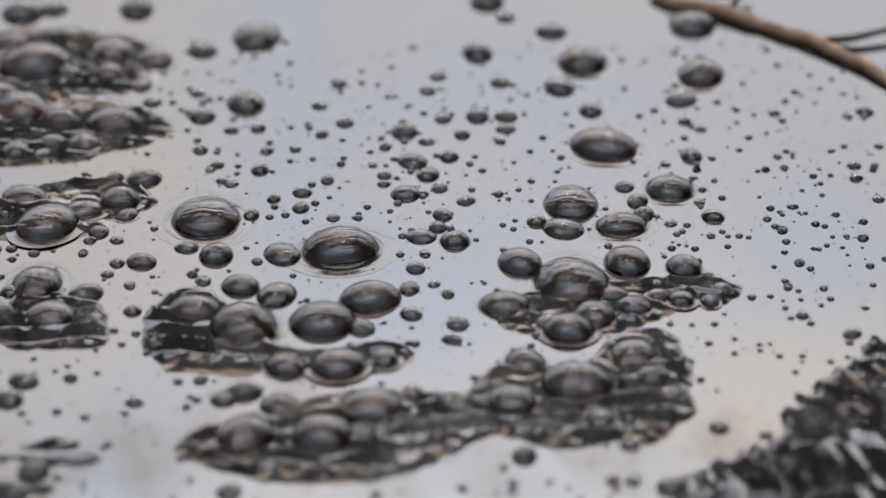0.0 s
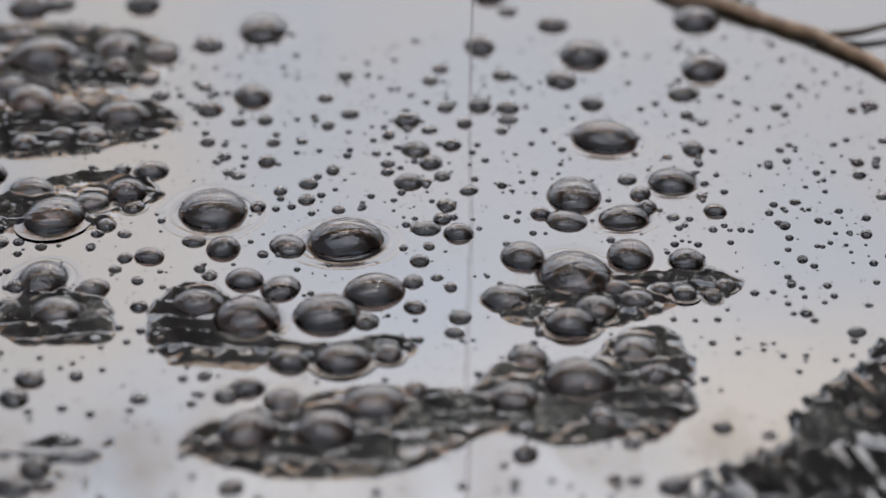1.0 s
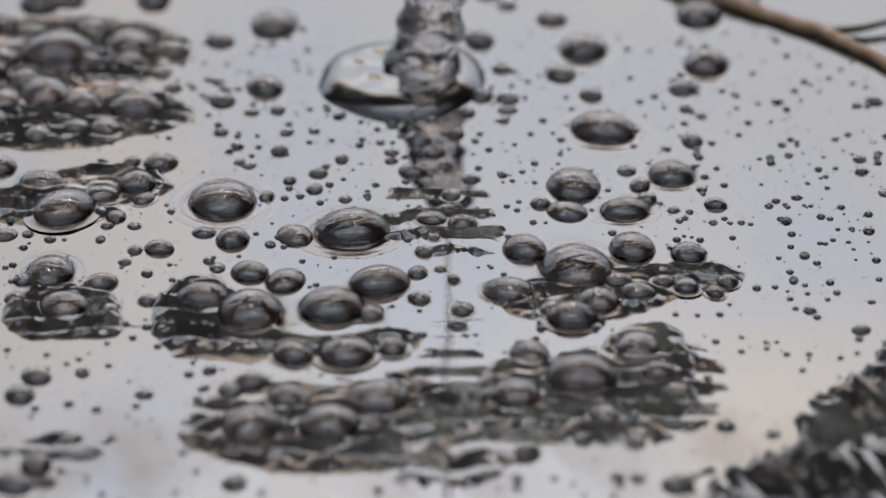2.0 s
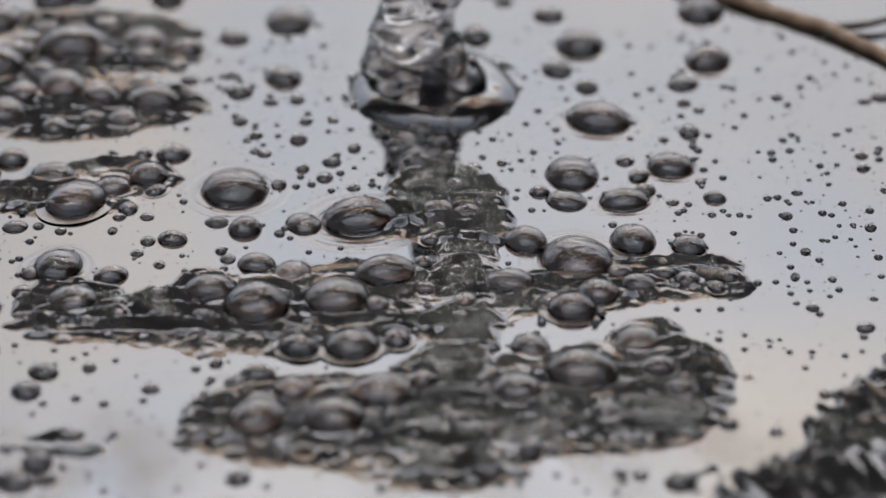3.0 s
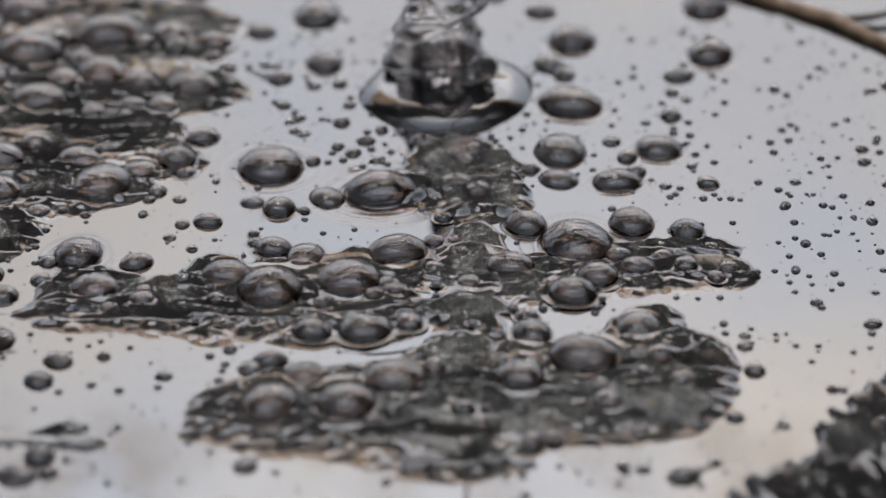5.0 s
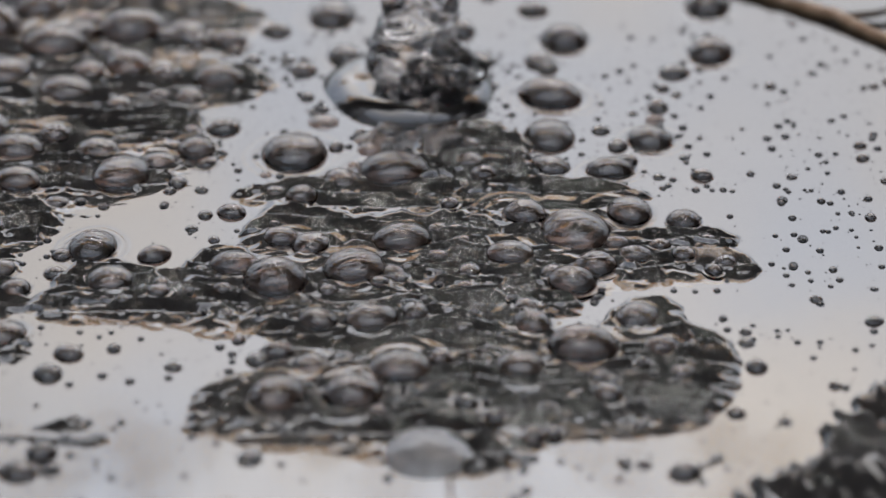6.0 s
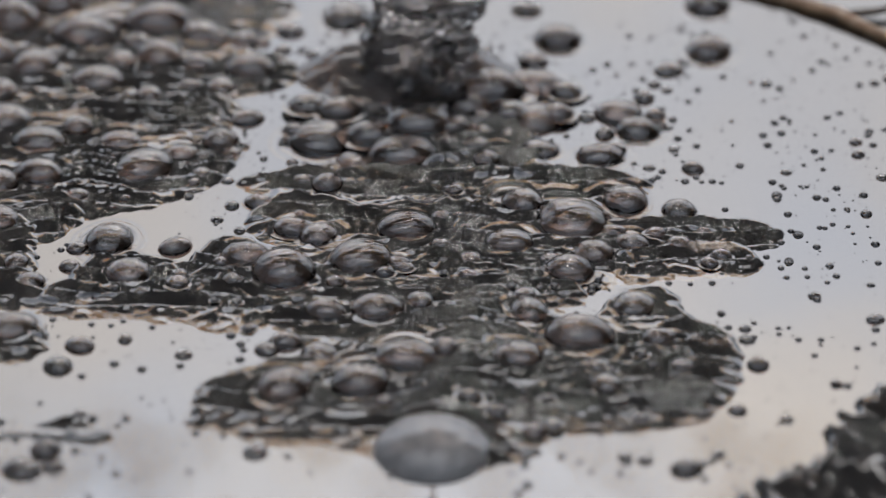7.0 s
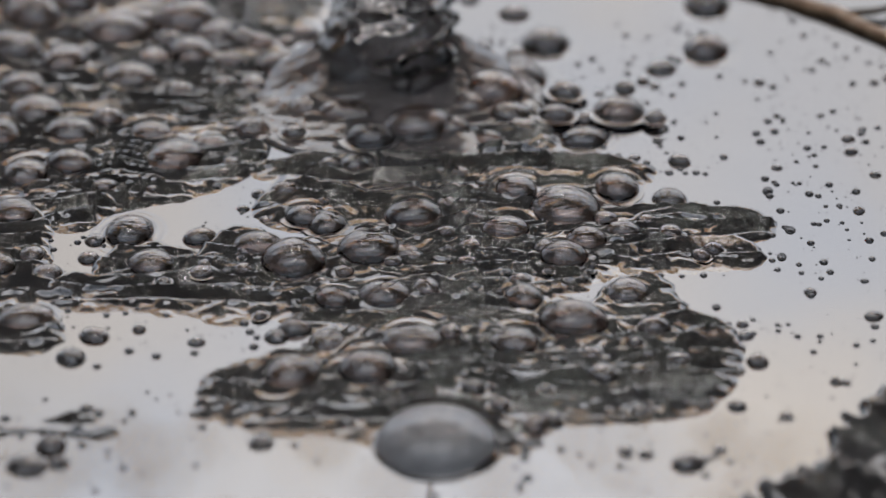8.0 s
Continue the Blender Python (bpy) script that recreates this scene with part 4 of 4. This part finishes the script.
    mound("foot", 23, 4.5, 2.0, 0.13, 7.0, 0.0, [(0, pose(0, 0, -0.03)), (0.6, pose(-0.002, 0.004, -0.02)), (1.0, pose(-0.004, 0.006, -0.010)), (1.5, pose(-0.010, 0.008, -0.001, 0, 0, 10)), (3, pose(0, 0, 0, 0, 0, 40)), (4.5, pose(0.006, -0.002, 0, 0, 0, 0)),
                                      (6, pose(-0.006, 0.002, 0, 0, 0, 50)), (7, pose(0, 0, -0.003, 0, 0, 80)), (7.5, pose(-0.003, 0, -0.008, 0, 0, 90)), (8, pose(-0.003, 0, -0.012, 0, 0, 100))], "glassy swollen foot of the stream", OIL)
    verts, faces = [], []
    nu, nv, wide, deep = 120, 70, 36, 30
    for i in range(nu + 1):
        u = math.sin(math.pi * (i / nu - 0.5))
        w = math.sqrt(max(0.0, 1 - abs(u) ** 3))
        for k in range(nv + 1):
            v = (2 * k / nv - 1) * w
            x, y = u * wide, v * deep
            rim = min(1, 4 * (1 - abs(2 * k / nv - 1))) * min(1, 3 * w)
            swirl = math.hypot(x + 5, (y - 10) * 1.2) + 6 * noise.noise((x * 0.07, y * 0.07, 2))
            z = heap_height(u, v, 15) + rim * (0.09 * math.sin(swirl * 1.15) + 0.4 * noise.noise((x * 0.12, y * 0.12, 4)) + 0.15 * noise.noise((x * 0.4, y * 0.4, 8)))
            edge = 1 + 0.15 * noise.noise((u * 2, v * 2, 3))
            verts.append(Vector((x * edge, y * edge, z - (0.8 if k in (0, nv) else 0.1))) * MM)
    for i in range(nu):
        for k in range(nv):
            o = i * (nv + 1) + k
            faces.append((o, o + nv + 1, o + nv + 2, o + 1))
    skirt = part("skirt", mesh_of("skirt", verts, faces, HEAP), ob, "spreading heap of folded oil")
    MOVERS.append((skirt, [(0, pose(-0.004, 0, -0.03)), (5.8, pose(-0.004, -0.002, -0.02)), (6.6, pose(-0.006, -0.004, -0.007)), (7, pose(-0.007, -0.005, -0.003)), (7.5, pose(-0.009, -0.006, 0)), (8, pose(-0.010, -0.007, 0.001))]))


build_pour()


# ---- unseen trees over the pool, placed for their dark reflections ----
def leaf_cloud(name, parent, lobes, n, size, seed, mat=None):
    rng = np.random.default_rng(seed)
    vol = np.array([l[3] * l[4] * l[5] for l in lobes]) ** 0.7
    pick = rng.choice(len(lobes), n, p=vol / vol.sum())
    L = np.array(lobes)[pick]
    u = rng.normal(size=(n, 3))
    u /= np.linalg.norm(u, axis=1)[:, None]
    c = L[:, :3] + u * (rng.random(n) ** 0.45)[:, None] * L[:, 3:]
    a = rng.normal(size=(n, 3))
    a[:, 2] *= 0.6
    a /= np.linalg.norm(a, axis=1)[:, None]
    w = np.cross(a, rng.normal(size=(n, 3)))
    w /= np.linalg.norm(w, axis=1)[:, None]
    s = size * (0.6 + 0.8 * rng.random(n))[:, None]
    a, w = a * s, w * s * 0.42
    up = np.cross(a, w) / np.maximum(s, 1e-6) * 0.35
    verts = np.stack([c - a, c + w + up, c + a, c - w + up], 1).reshape(-1, 3)
    faces = [(4 * i, 4 * i + 1, 4 * i + 2, 4 * i + 3) for i in range(n)]
    part(name, mesh_of(name, verts.tolist(), faces, mat or LEAF, False), parent)


def tree(x, y, height, lobes, n, seed, limbs):
    ob = tagged(new("tree"), "dark broad-leaved tree out of view, placed for its reflection in the oil", "tree", "trees round the pool")
    pts = [(x + 0.12 * math.sin(i * 1.3 + seed), y + 0.1 * math.cos(i + seed), -0.1 + height * i / 8) for i in range(9)]
    part("trunk", mesh_of("trunk", *tube(pts, [0.22 - 0.017 * i for i in range(9)], 12), BARK), ob)
    for tx, ty, tz in limbs:
        st = Vector(pts[5])
        end = Vector((tx, ty, tz))
        line = [st.lerp(end, k / 6) + Vector((0, 0, 0.35 * math.sin(math.pi * k / 6))) for k in range(7)]
        part("limb", mesh_of("limb", *tube(line, [0.1 - 0.012 * k for k in range(7)], 8), BARK), ob)
    leaf_cloud("crown", ob, lobes, n, 0.09, seed)
    return ob


def front_edge(x):
    return 4.1


AMBER_EDGE = 4.78


STEMS = [(6.0, 1.6), (-5.6, 0.4), (0.5, -5.2), (-4.2, -4.0), (4.6, -3.6)]
LOBES = [[] for _ in STEMS]


def lobe(x, y, z, r, rz):
    """A clump of leaves, borne by the nearest trunk; what hangs out in front belongs to the first."""
    i = 0 if y > 1.1 and x > -4.5 else min(range(len(STEMS)), key=lambda k: math.dist(STEMS[k], (x, y)))
    LOBES[i].append((x, y, z, r, r, rz))


jit = random.Random(5)
for i in range(19):
    for j in range(19):
        lx, ly = -5.0 + 0.56 * i + jit.uniform(-0.12, 0.12), -5.0 + 0.56 * j + jit.uniform(-0.1, 0.1)
        if math.hypot(lx / 2.9, (ly + 0.1) / 1.85) > 1 and ly < front_edge(lx) - 0.4 and (jit.random() > 0.24 or 0.8 < ly < 2.5):
            lobe(lx, ly, 4.0 + jit.uniform(-0.15, 0.15) + 0.02 * lx * lx * (ly < 2), 0.46, 0.22)
for i in range(40):
    lx = -4.6 + 0.24 * i
    lobe(lx, front_edge(lx) - 0.42, 4.0 + jit.uniform(-0.05, 0.05), 0.38, 0.2)
for i in range(46):
    a = 2 * math.pi * i / 46
    lobe(2.7 * math.cos(a), 1.65 * math.sin(a) - 0.1, 4.0, 0.32 + jit.uniform(-0.08, 0.08), 0.14)
for i in range(9):
    lobe(0.7 + 0.12 * math.sin(i), -2.2 + 0.45 * i, 4.1, 0.25, 0.12)
# second leaf layer, added to block the bright sky round the sun
for i in range(15):
    for j in range(6):
        if j < 2 or jit.random() > 0.45:
            lobe(-3.9 + 0.56 * i + jit.uniform(-0.1, 0.1), 1.75 + 0.36 * j + jit.uniform(-0.1, 0.1), 4.35, 0.5, 0.2)
for az in range(52, 309, 6):
    for k in range(3 if 128 < az < 232 else 0, 8):
        r = 5.2 + jit.uniform(-0.4, 0.4)
        lobe(r * math.sin(radians(az)), r * math.cos(radians(az)), 0.35 + 0.55 * k, 0.6, 0.5)
TREES = [tree(x, y, 4.6 + 0.3 * i, LOBES[i], (225 if i == 0 else 125) * len(LOBES[i]), i + 1,
              [(3, 3, 4.2), (0.5, 3.4, 4.0), (-2, 3.3, 4.1), (1.5, 4.8, 4.1)] if i == 0 else [(x * 0.5, y * 0.5, 4.2), (x * 0.7 + 1, y * 0.7 - 0.5, 4.3)]) for i, (x, y) in enumerate(STEMS)]

# unseen amber leaves, added to tint reflections at the edges of dark oil
EDGE, SPARSE = [], []
for i in range(60):
    lx = -4.6 + 0.16 * i
    EDGE.append((lx, AMBER_EDGE + 0.03 + jit.uniform(-0.1, 0.1), 3.95 + jit.uniform(-0.08, 0.08), 0.22, 0.26, 0.16))
for i in range(60):
    lx = -4.6 + 0.16 * i
    for j in range(4):
        SPARSE.append((lx, AMBER_EDGE + 0.3 + 0.22 * j + jit.uniform(-0.1, 0.1), 3.95, 0.22 - 0.02 * j, 0.2, 0.12))
for i in range(60):
    lx = -4.6 + 0.16 * i
    for j in range(3):
        EDGE.append((lx, AMBER_EDGE - 0.3 - 0.3 * j + jit.uniform(-0.1, 0.1), 3.72, 0.2, 0.22 - 0.03 * j, 0.08))
leaf_cloud("added_amber_fringe", TREES[0], EDGE, 8000, 0.06, 21, AMBER)
leaf_cloud("added_amber_spray", TREES[0], SPARSE, 900, 0.045, 22, AMBER)

def motions():
    for ob, rows in MOVERS:
        walk(ob, rows)


motions()
